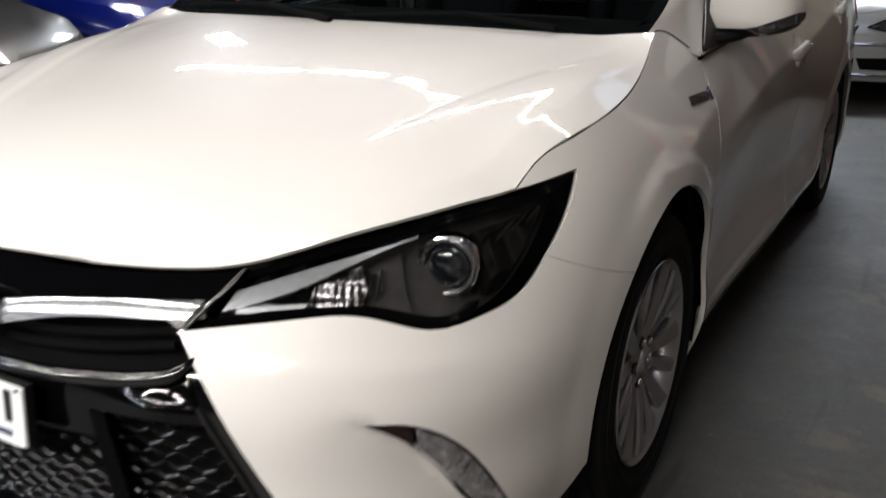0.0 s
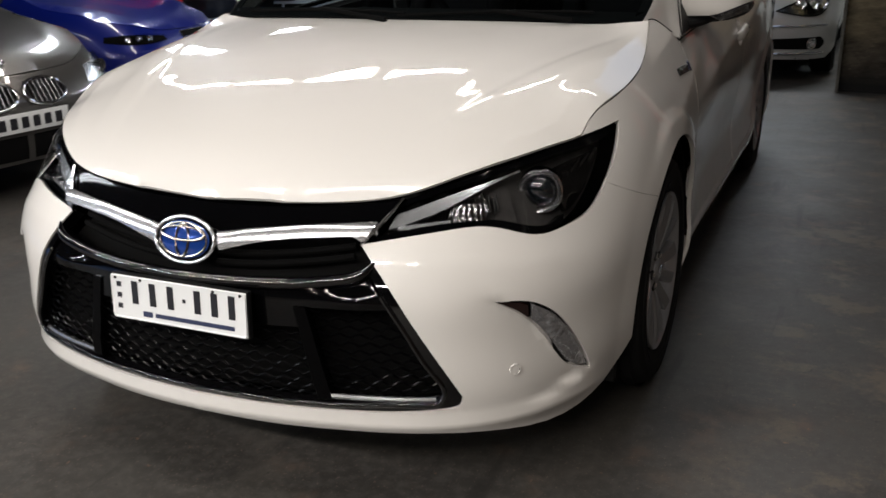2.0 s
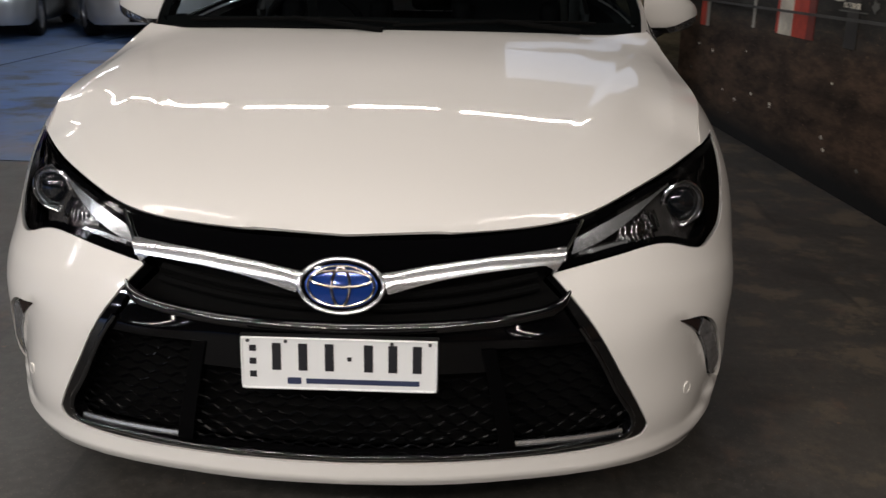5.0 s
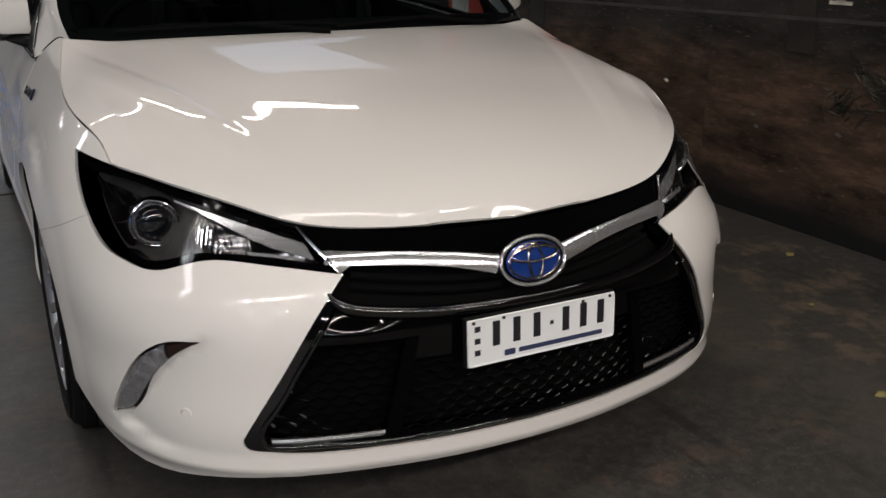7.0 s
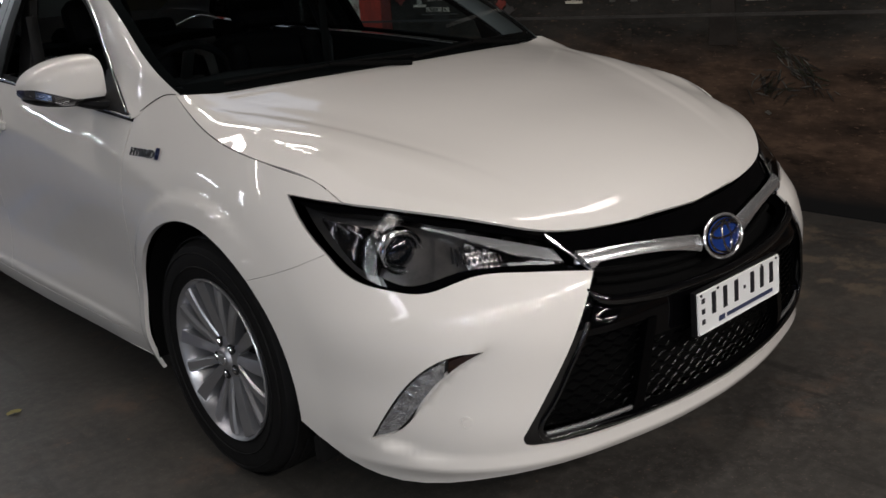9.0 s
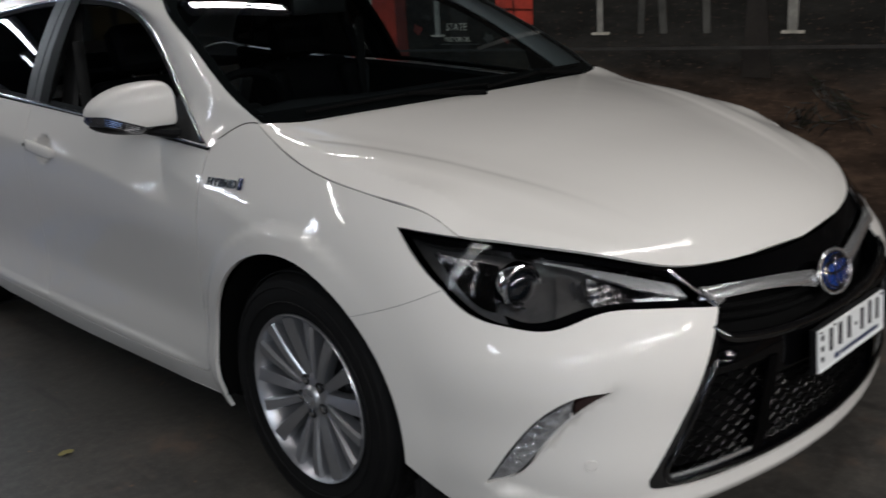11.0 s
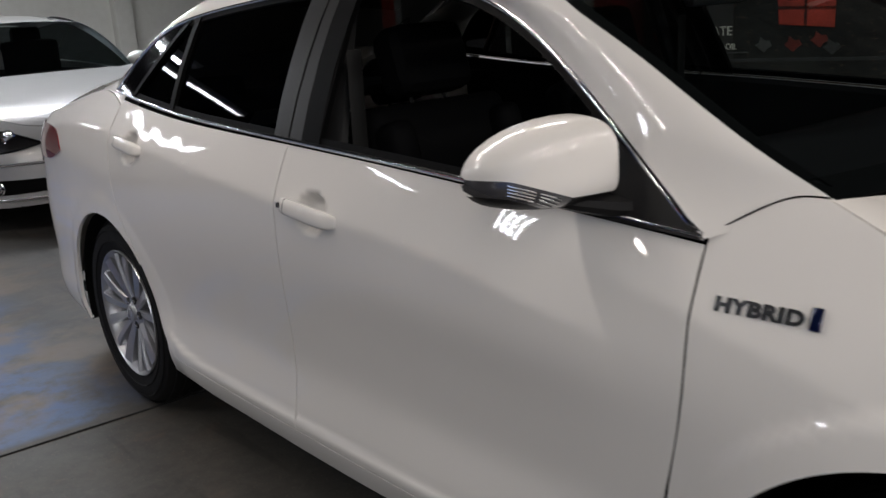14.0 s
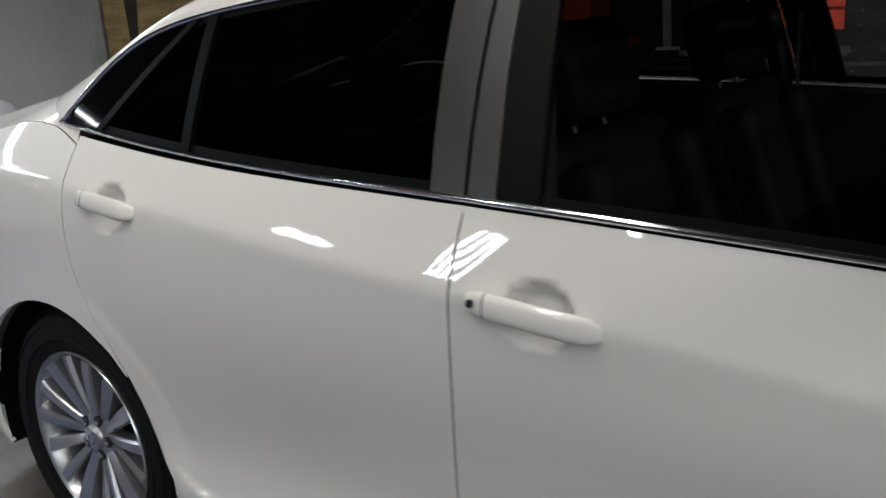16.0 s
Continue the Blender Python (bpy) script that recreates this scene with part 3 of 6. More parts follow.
    tube(bm, [tuple(skin(s, z) * np.array([side, 1, 1])) for s, z in smooth_line([(.42, .632), (.462, .672), (.515, .72)], 5)], .0035, 6)
    part("edge_strip", bm, CHROME, lamp_ob)


def fog_slope(s, z):
    """The lens leans from the brow down into the hollow."""
    low = np.interp(s, [p[0] for p in FOG_LOW[::-1]], [p[1] for p in FOG_LOW[::-1]])
    return -.013 * hollow(s) * np.clip(1 - (z - low) / .05, 0, 1)


def fog_lamp(side):
    f = sheet("fog_lamp", skin, FOG, .02, SATIN, sedan, "slim clear daytime lamp in a dark blade", side=side, gap=.001, out=-.026, rim=-.006)
    lens = ring_of([(.80, .499), (.857, .466), (.928, .388), (.993, .291)], [(.993, .291), (.947, .303), (.879, .371), (.820, .441), (.808, .452)], [(.808, .452), (.80, .499)])
    sheet("lens", skin, lens, .012, FACET, f, "clear ribbed lens", side=side, gap=.0025, out=-.003, rim=.012, bump=fog_slope)
    tip = ring_of([(.725, .508), (.76, .504), (.797, .492)], [(.797, .492), (.803, .458)], [(.803, .458), (.765, .487), (.725, .508)])
    sheet("tip", skin, tip, .02, AMBER_LENS, f, "dull red-brown reflector tip", side=side, out=-.003, rim=.01, bump=fog_slope)


def door_mirror(side):
    mir = thing("door_mirror", "", "")
    mir.parent = sedan
    xs = [x + (.015 if side < 0 else 0) for x in (.800, .8025, .808, .818, .834, .856, .884, .914, .940, .962, .980, .993, 1.002, 1.008, 1.011)]
    top = [1.117, 1.120, 1.1215, 1.123, 1.1235, 1.123, 1.1205, 1.115, 1.107, 1.097, 1.086, 1.075, 1.064, 1.053, 1.043]
    low = [.973, .972, .971, .970, .970, .970, .972, .975, .979, .985, .992, 1.000, 1.009, 1.019, 1.029]
    dep = [.081, .083, .0845, .086, .0875, .089, .090, .089, .086, .080, .071, .058, .042, .024, .006]

    def shell(zlo, zhi, grow, x0=0):
        bm = bmesh.new()
        rings = []
        for x, a, b, d in list(zip(xs, top, low, dep))[x0:]:
            ring = []
            for k in range(25):
                t = -1 + 2 * k / 24
                z = (a + b) / 2 + (a - b) / 2 * math.sin(t * math.pi / 2)
                z = min(max(z, zlo(x)), zhi(x))
                c = (z - (a + b) / 2) / ((a - b) / 2)
                y = .700 + (x - .80) * .32 - (d + grow) * max(0, 1 - abs(c) ** 4) ** .5
                ring.append(bm.verts.new((side * x, y, z)))
            rings.append(ring)
        for a, b in zip(rings, rings[1:]):
            for k in range(24):
                bm.faces.new((a[k], a[k + 1], b[k + 1], b[k]))
        bmesh.ops.remove_doubles(bm, verts=bm.verts, dist=1e-5)
        es = [e for e in bm.edges if len(e.link_faces) == 1]
        bmesh.ops.holes_fill(bm, edges=es)
        return bm
    split = lambda x: .999 + .040 * min(1, max(0, (x - .90) / .10))
    lens_low = lambda x: split(x) - .029 * min(1, max(0, (x - .885) / .025)) ** .6
    part("mirror_cap", shell(split, lambda x: 2, .003), PEARL, mir, "pearl white mirror cap", angle=60)
    part("mirror_base", shell(lambda x: 0, lens_low, 0), BLACK_PLASTIC, mir, "black lower shell", angle=60)
    bm = bmesh.new()
    tube(bm, [(side * .79, .60, .972), (side * .82, .63, .973), (side * .86, .68, .981), (side * .90, .72, .992)], [.045, .036, .028, .02], 10, flat=.55)
    part("mirror_arm", bm, BLACK_PLASTIC, mir)
    part("indicator", shell(lens_low, split, .002, 6), SMOKED, mir, "smoked clear indicator strip", angle=60)
    for f in (.22, .40, .58, .76):
        for x0, x1 in ((.918, .955), (.962, .998)):
            pts = []
            for x in np.linspace(x0, x1, 6):
                z = lens_low(x) + (split(x) - lens_low(x)) * f
                a, b, d = (float(np.interp(x, xs, v)) for v in (top, low, dep))
                c = (z - (a + b) / 2) / ((a - b) / 2)
                pts.append((side * x, .700 + (x - .80) * .32 - (d + .0025) * max(0, 1 - abs(c) ** 4) ** .5, z))
            bm = bmesh.new()
            tube(bm, pts, .0017, 5)
            part("reflector_line", bm, CHROME, mir)
    bm = bmesh.new()
    pts = [(.452, .944), (.60, 1.046), (.655, 1.075), (.655, .955), (.60, .953)]
    a = [bm.verts.new(glass_side(*p) * np.array([side, 1, 1]) + np.array([side * .010, 0, 0])) for p in pts]
    b = [bm.verts.new(glass_side(*p) * np.array([side, 1, 1]) - np.array([side * .010, 0, 0])) for p in pts]
    bm.faces.new(a)
    bm.faces.new(b[::-1])
    for i in range(5):
        bm.faces.new((a[i], b[i], b[(i + 1) % 5], a[(i + 1) % 5]))
    part("mirror_triangle", bm, BLACK_PLASTIC, mir)


def handle(s0, s1, z, parent, side):
    """A strap handle: flat-faced, with both feet on the door, a parted end block and a key lock on the front pair."""
    S3 = np.array([side, 1, 1])

    def section(t, grow=1.0):
        q, zz, e = s0 + (s1 - s0) * t, z + .020 * t, abs(2 * t - 1)
        n = normals_of(skin, np.array(q), np.array(zz), 1)
        w = skin(q, zz + .01) - skin(q, zz - .01)
        w /= np.linalg.norm(w)
        c = skin(q, zz) + n * (.004 + .021 * (1 - e ** 6))
        hh, hd = (.0195 + .002 * (1 - t)) * max(1 - e ** 7, .02) ** .5 * grow, .0115 * max(1 - e ** 9, .05) ** .5 * grow
        ring = []
        for k in range(16):
            a = k * math.tau / 16
            u, v = math.cos(a), math.sin(a)
            ring.append(tuple((c + n * hd * math.copysign(abs(u) ** .7, u) + w * hh * math.copysign(abs(v) ** .75, v)) * S3))
        return ring

    def skin_of(ts, grow):
        bm = bmesh.new()
        rings = [[bm.verts.new(v) for v in section(t, grow)] for t in ts]
        for p, q in zip(rings, rings[1:]):
            for k in range(16):
                bm.faces.new((p[k], p[(k + 1) % 16], q[(k + 1) % 16], q[k]))
        bm.faces.new(rings[0][::-1])
        bm.faces.new(rings[-1])
        return bm

    h = part("handle", skin_of([(1 - math.cos(math.pi * k / 24)) / 2 for k in range(25)], 1.0), PEARL, parent, "pearl white pull handle", angle=60)
    cut = 1 - .050 / (s1 - s0)
    part("handle_gap", skin_of([cut - .004, cut + .004], 1.012), CHAR, h)
    if s0 < 3.5:
        at = s1 - .028
        n = normals_of(skin, np.array(at), np.array(z), 1)
        q = skin(at, z + .018)
        bm = bmesh.new()
        tube(bm, [tuple((q + n * .028) * S3), tuple((q + n * .0362) * S3)], [.0075, .0065], 14)
        part("key_lock", bm, LAMP_GREY, h, "round grey key lock")


SMOKED = material("smoked_clear", (.10, .10, .11), .10, .6, .8)
BADGE_BLUE = material("badge_blue", (.008, .014, .06), .1, .5, 1.0)
BADGE_CHROME = material("dark_chrome", (.10, .105, .115), .26, 1.0)
SILVER = material("bright_silver", (.82, .83, .85), .24, .9, .4)
MESH_BLACK = material("mesh_black", (.0012, .0012, .0014), .15, spec=.07)
REFLECTOR = material("lamp_reflector", (.26, .25, .25), .20, 1.0)
PROJECTOR = material("projector_glass", (.006, .007, .009), .03, 0, 1.0, spec=.8)
MESH_DULL = material("mesh_dull_black", (.0012, .0012, .0014), .2, spec=.09)
FACET = material("ribbed_clear", (.72, .74, .78), .09, .8, .8, bump=1.0, bump_scale=80, noise_scale=55, noise_amount=.75, colour2=(.16, .16, .175))
up = [(s, float(line_z(s))) for s in np.linspace(1.867, 1.095, 10)]
arc_front = arch(S_F, ARCH_F, 131.5, 4, 20)
arc_low = arch(S_F, ARCH_F, 186, 131.5, 12)
arc_back = arch(S_R, ARCH_B, 140, -14, 20)
FENDER = ring_of(arc_front + [(2.003, .26), (1.995, .19)], [(1.995, .19), (2.05, .20)],
                 [(2.05, .20), (2.056, .31), (2.067, .43), (2.049, .56), (2.016, .72), (2.018, .83), (2.026, .95)],
                 [(2.026, .95), (1.97, .985), (1.92, 1.008), (1.867, 1.010)], up, [(1.095, .812), (1.250, .827)], [(1.250, .827), (1.15, .740), (1.105, .7081)],
                 [(1.105, .7081), (1.22, .6611), arc_front[0]], n=4)
LAMP_LOW = [(.42, .634), (.53, .650), (.62, .660), (.70, .664), (.755, .657), (.845, .634), (.945, .640), (1.02, .655), (1.07, .680), (1.105, .7079)]
mirrored = lambda line: [(-s, z) for s, z in line]
bumper_low = [(0, .205), (.3, .20), (.7, .19), (1.0, .175), arc_low[0]]
bumper_half = [bumper_low, arc_low, [arc_low[-1], (1.22, .6609), (1.105, .7079)], LAMP_LOW[::-1], GRILLE_EDGE, GRILLE_LOW]
BUMPER = ring_of(*bumper_half[:5], GRILLE_LOW + mirrored(GRILLE_LOW[::-1])[1:], *[mirrored(l[::-1]) for l in bumper_half[::-1][1:]], n=5)
belt = lambda a, b: [(s_side(y), float(belt_z(y)) - .006) for y in np.linspace(a, b, 8)]
B_SEAM = [(3.192, 1.012), (3.194, .945), (3.194, .86), (3.196, .756), (3.216, .574), (3.234, .262)]
R_SEAM = [(3.95, .285), (4.03, .40), (4.085, .55), (4.15, .65), (4.215, .735), (4.26, .84), (4.285, .955), (4.30, 1.06)]
DOOR_EDGE = [(2.028, .937), (2.021, .83), (2.019, .72), (2.052, .56), (2.070, .43), (2.058, .31), (2.09, .275)]
FRONT_DOOR = ring_of(DOOR_EDGE, [(2.09, .275), (2.6, .255), (3.234, .262)], B_SEAM[::-1], belt(1.614, .446), n=4)
REAR_DOOR = ring_of(B_SEAM, [(3.234, .262), (3.6, .270), (3.95, .285)], R_SEAM, belt(2.72, 1.614), n=4)
QUARTER = ring_of(R_SEAM[::-1][:5] + [(4.10, .575)], [(4.10, .575)] + arc_back, [arc_back[-1], (4.88, .245), (5.6, .27), (6.55, .28)], [(6.55, .28), (6.55, .5), (6.55, .90)],
                  [(6.55, .90), (5.9, .93), (5.6, .955), (5.2, .99), (4.75, 1.07), (4.42, 1.095), (4.30, 1.06)], n=4)
SILL = ring_of([(2.06, .20), (2.064, .30), (2.09, .275)], [(2.09, .275), (2.6, .255), (3.234, .262), (3.6, .27), (3.95, .285)], [(3.95, .285), (4.0, .40), (4.06, .50)], [(4.06, .50), (4.0, .3), (4.01, .215)], [(4.01, .215), (3.0, .182), (2.06, .20)], n=4)
TAIL = ring_of([(4.775, .885), (4.83, .935), (4.95, .962), (5.3, .965), (5.62, .95)], [(5.62, .95), (5.62, .86), (5.05, .842)], [(5.05, .842), (4.88, .852), (4.775, .885)])
sheet("front_bumper", skin, BUMPER, .018, PEARL, sedan, "front bumper cover with blade-shaped lamp recesses", holes=[FOG, mirrored(FOG)], gap=.0004, bump=scoop)
# a belt of trim in two finishes follows the window outline
for side in (1, -1):
    S3 = np.array([side, 1, 1])
    sheet("fender", skin, FENDER, .016, PEARL, sedan, side=side, gap=.0005, bump=flare)
    head_lamp(side)
    fog_lamp(side)
    fd = sheet("front_door", skin, FRONT_DOOR, .0125, PEARL, sedan, side=side, gap=.0022, bump=door_relief)
    rd = sheet("rear_door", skin, REAR_DOOR, .0125, PEARL, sedan, side=side, gap=.0022, bump=door_relief)
    sheet("rear_quarter", skin, QUARTER, .03, PEARL, sedan, side=side, gap=.0022, bump=flare)
    sheet("sill", skin, SILL, .03, PEARL, sedan, side=side, gap=.0015, bump=lambda q, z: .011 * fade(np.abs(q), 2.05, 2.35) * fade(np.abs(q), 4.02, 3.88))
    handle(2.928, 3.165, .858, fd, side)
    handle(4.005, 4.220, .934, rd, side)
    sheet("tail_lamp", skin, TAIL, .03, RED_LENS, sedan, "red tail lamp wrapping round the corner", side=side, out=.006, rim=.012)
    for owner, line in ((sedan, [(q, float(line_z(q))) for q in np.linspace(1.15, 1.85, 30)]), (fd, smooth_line(DOOR_EDGE, 4)), (rd, smooth_line(B_SEAM, 5)), (rd, smooth_line(R_SEAM, 5))):
        bm = bmesh.new()
        tube(bm, [tuple((skin(q, z) + normals_of(skin, np.array(q), np.array(z), 1) * (-.0098 if owner is sedan else float(door_relief(np.array(q), np.array(z))) - .0085)) * S3) for q, z in line], .006, 6)
        part("seal", bm, CHAR, owner, "black rubber seal in the shut line")
    bm = bmesh.new()
    tube(bm, [tuple((skin(q, z) + normals_of(skin, np.array(q), np.array(z), 1) * .0008) * S3) for q, z in smooth_line([(2.024, .952), (1.97, .986), (1.92, 1.009), (1.868, 1.012)], 5)], .0016, 6)
    part("seal", bm, CHAR, sedan, "black rubber seal in the shut line")
    # glazing
    bm = bmesh.new()
    tube(bm, [tuple((glass_side(y, z) + np.array([.004, 0, 0])) * S3) for y, z in shrink(win, .003)], .0060, 8, True)
    part("window_trim", bm, CHROME, sedan, "bright chrome window surround", angle=60)
    frame_band("window_rubber", .005, .021, WINDOW_SEAL, sedan, .001, .01, side, "black window frame")
    for name, loop, mat, lab in (
            ("pillar_trim", [(1.556, 1.018), (1.608, 1.022), (1.648, 1.37), (1.606, 1.371)], SATIN, "satin black door pillar"),
            ("pillar_trim", [(1.616, 1.022), (1.682, 1.026), (1.735, 1.37), (1.656, 1.37)], SATIN, "satin black door pillar"),
            ("window_bar", [(1.478, 1.014), (1.552, 1.018), (1.602, 1.372), (1.532, 1.372)], WINDOW_SEAL, "black rubber window channel"),
            ("window_bar", [(2.318, 1.055), (2.345, 1.056), (2.375, 1.325), (2.345, 1.33)], WINDOW_SEAL, ""),
            ("window_bar", [(2.650, 1.088), (2.675, 1.090), (2.425, 1.314), (2.40, 1.315)], WINDOW_SEAL, ""),
            ("corner_panel", [(2.680, 1.091), (2.815, 1.102), (2.715, 1.197), (2.58, 1.279), (2.46, 1.312), (2.432, 1.314)], BLACK_GLOSS, "gloss black corner panel")):
        sheet(name, glass_side, ring_of(*[[a, b] for a, b in zip(loop, loop[1:] + loop[:1])], n=4), .06, mat, sedan, lab, side=side, flip=1, out=.005 if mat is SATIN else .006 if mat is WINDOW_SEAL else .003, rim=.014)
    rear_pane = [(1.69, 1.03), (2.32, 1.058), (2.35, 1.33), (2.12, 1.346), (1.738, 1.366)]
    ob = sheet("rear_window", glass_side, ring_of(*[[a, b] for a, b in zip(rear_pane, rear_pane[1:] + rear_pane[:1])], n=4), .08, GLASS_DARK, sedan, "dark tinted rear door glass", side=side, flip=1, rim=.004, out=-.006)
    small = [(2.345, 1.06), (2.655, 1.09), (2.415, 1.31), (2.375, 1.315)]
    sheet("quarter_window", glass_side, ring_of(*[[a, b] for a, b in zip(small, small[1:] + small[:1])], n=4), .08, GLASS_DARK, sedan, "dark tinted quarter glass", side=side, flip=1, rim=.004, out=-.006)
    if side == 1:
        fp = [(.64, .965), (1.0, .99), (1.48, 1.018), (1.53, 1.36), (1.4, 1.36), (1.15, 1.33), (.93, 1.25), (.64, 1.075)]
        sheet("front_window", glass_side, ring_of(*[[a, b] for a, b in zip(fp, fp[1:] + fp[:1])], n=4), .08, GLASS, sedan, "closed clear front door glass", side=side, flip=1, rim=.004, out=-.006)
    # pillar, roof rail and rear pillar
    out_line = np.array([glass_side(y, z) for y, z in smooth_line(WIN_TOP, 6)])
    out_line[:, 0] += .004
    a_edge = [screen(x, z) for x, z in smooth_line([(.742, 1.004), (.752, 1.07), (.735, 1.15), (.70, 1.25), (.665, 1.325), (.62, 1.37)], 4)]
    k = len(out_line)
    inner = smooth_line([tuple(a_edge[0])] + [tuple(p) for p in a_edge[3::4]] + [(.565, 1.20, 1.418), (.555, 1.6, 1.438), (.56, 2.1, 1.425), (.565, 2.45, 1.375), (.575, 2.8, 1.255), (.60, 3.1, 1.145)], 8)
    t = np.linspace(0, len(inner) - 1, k)
    inner = np.array(inner)
    inner = np.stack([np.interp(t, np.arange(len(inner)), inner[:, i]) for i in range(3)], 1)
    loft("roof_rail", (out_line * S3), inner * S3, 8, PEARL, sedan, "body pillar and roof edge", .020, (side * .75, 0, .6))
    door_mirror(side)

# roof, screens and boot lid
def deck(name, rows, mat, label="", crown=.02, n=16):
    """A sheet between mirrored edge lines: rows of half width, length, height at the edge and crown rise."""
    bm = bmesh.new()
    grid = []
    for w, y, z, c in rows:
        grid.append([bm.verts.new((w * t, y - c * .4 * (1 - t * t), z + c * (1 - t * t))) for t in np.linspace(-1, 1, n + 1)])
    for a, b in zip(grid, grid[1:]):
        for i in range(n):
            bm.faces.new((a[i], a[i + 1], b[i + 1], b[i]))
    return part(name, bm, mat, sedan, label, angle=50)


deck("roof", [(.618, 1.008, 1.371, .03), (.565, 1.20, 1.418, .032), (.555, 1.6, 1.438, .035), (.56, 2.1, 1.425, .034), (.565, 2.45, 1.375, .03)], PEARL)
ob = deck("rear_screen", [(.565, 2.452, 1.374, .03), (.575, 2.8, 1.254, .025), (.60, 3.1, 1.144, .02)], GLASS_DARK, "tinted rear window")
deck("boot_lid", [(.60, 3.102, 1.144, .02), (.66, 3.4, 1.078, .012), (.68, 3.65, 1.015, .012), (.68, 3.80, .96, .01), (.68, 3.84, .86, 0)], PEARL)
for sd in (1, -1):
    bm = bmesh.new()
    A = [skin(s, z) * np.array([sd, 1, 1]) for s, z in smooth_line([(4.30, 1.06), (4.42, 1.095), (4.75, 1.07), (5.2, .99), (5.6, .955)], 4)]
    Bv = [np.array([sd * x, y, z]) for x, y, z in smooth_line([(.735, 2.80, 1.12), (.665, 2.97, 1.145), (.60, 3.1, 1.144), (.66, 3.4, 1.078), (.68, 3.65, 1.015)], 4)]
    a, b = [bm.verts.new(v) for v in A], [bm.verts.new(v) for v in Bv]
    for i in range(len(a) - 1):
        bm.faces.new((a[i], a[i + 1], b[i + 1], b[i]))
    part("rear_deck_edge", bm, PEARL, sedan, angle=60)
scr = [(-.742, 1.004), (-.4, 1.014), (0, 1.018), (.4, 1.014), (.742, 1.004)]
SCREEN_LOOP = ring_of(scr, [(.742, 1.004), (.752, 1.07), (.735, 1.15), (.70, 1.25), (.665, 1.325), (.62, 1.37)], [(.62, 1.37), (.4, 1.392), (0, 1.402), (-.4, 1.392), (-.62, 1.37)],
                      [(-.62, 1.37), (-.665, 1.325), (-.70, 1.25), (-.735, 1.15), (-.752, 1.07), (-.742, 1.004)], n=6)
ws = sheet("windscreen", screen, shrink(SCREEN_LOOP, .003), .06, GLASS, sedan, "clear windscreen with a black border", flip=1, rim=.005)
sheet("black_border", screen, shrink(SCREEN_LOOP, .002), .06, CHAR, ws, holes=[shrink(SCREEN_LOOP, .030)], flip=1, rim=.004, out=-.004)
for x0, x1, z0 in ((-.62, .02, 1.022), (.0, .60, 1.022)):
    w = new("wiper")
    w.parent = sedan
    bm = bmesh.new()
    tube(bm, [tuple(screen(x, z0 + .012 * math.sin((x - x0) * 4)) + np.array([0, -.014, .004])) for x in np.linspace(x0, x1, 10)], .005, 6)
    part("blade", bm, CHAR, w)
    bm = bmesh.new()
    tube(bm, [tuple(screen(x1 - .05, 1.010) + np.array([0, -.018, .004])), tuple(screen((x0 + x1) / 2, z0 + .012) + np.array([0, -.020, .008]))], [.009, .006], 6)
    part("arm", bm, CHAR, w)

# ---- grille ----
GRILLE = ring_of(GRILLE_EDGE, GRILLE_LOW, [(-s, z) for s, z in GRILLE_LOW[::-1]], [(-s, z) for s, z in GRILLE_EDGE[::-1]],
                 [(-.42, .634), (-.47, .68), (-.52, .723)], [(-.52, .723), (-.25, .703), (0, .700), (.25, .703), (.52, .723)], [(.52, .723), (.47, .68), (.42, .634)], n=5)
grille = sheet("grille", skin, GRILLE, .035, CHAR, sedan, "gloss black front grille with chrome wings and diamond mesh", out=-.06, rim=-.05)
def wing_bulge(s, z):
    """A rounded section along the chrome wings."""
    mid = np.interp(np.abs(s), [.075, .171, .287, .434], [.621, .6365, .6485, .655])
    return .014 * np.sqrt(np.clip(1 - ((z - mid) / .021) ** 2, 0, 1))


def pillow(s, z):
    """The swollen part of the grille surround above the outer mesh."""
    return .014 * np.exp(-((np.abs(s) - .40) / .07) ** 2 - ((z - .518) / .026) ** 2)


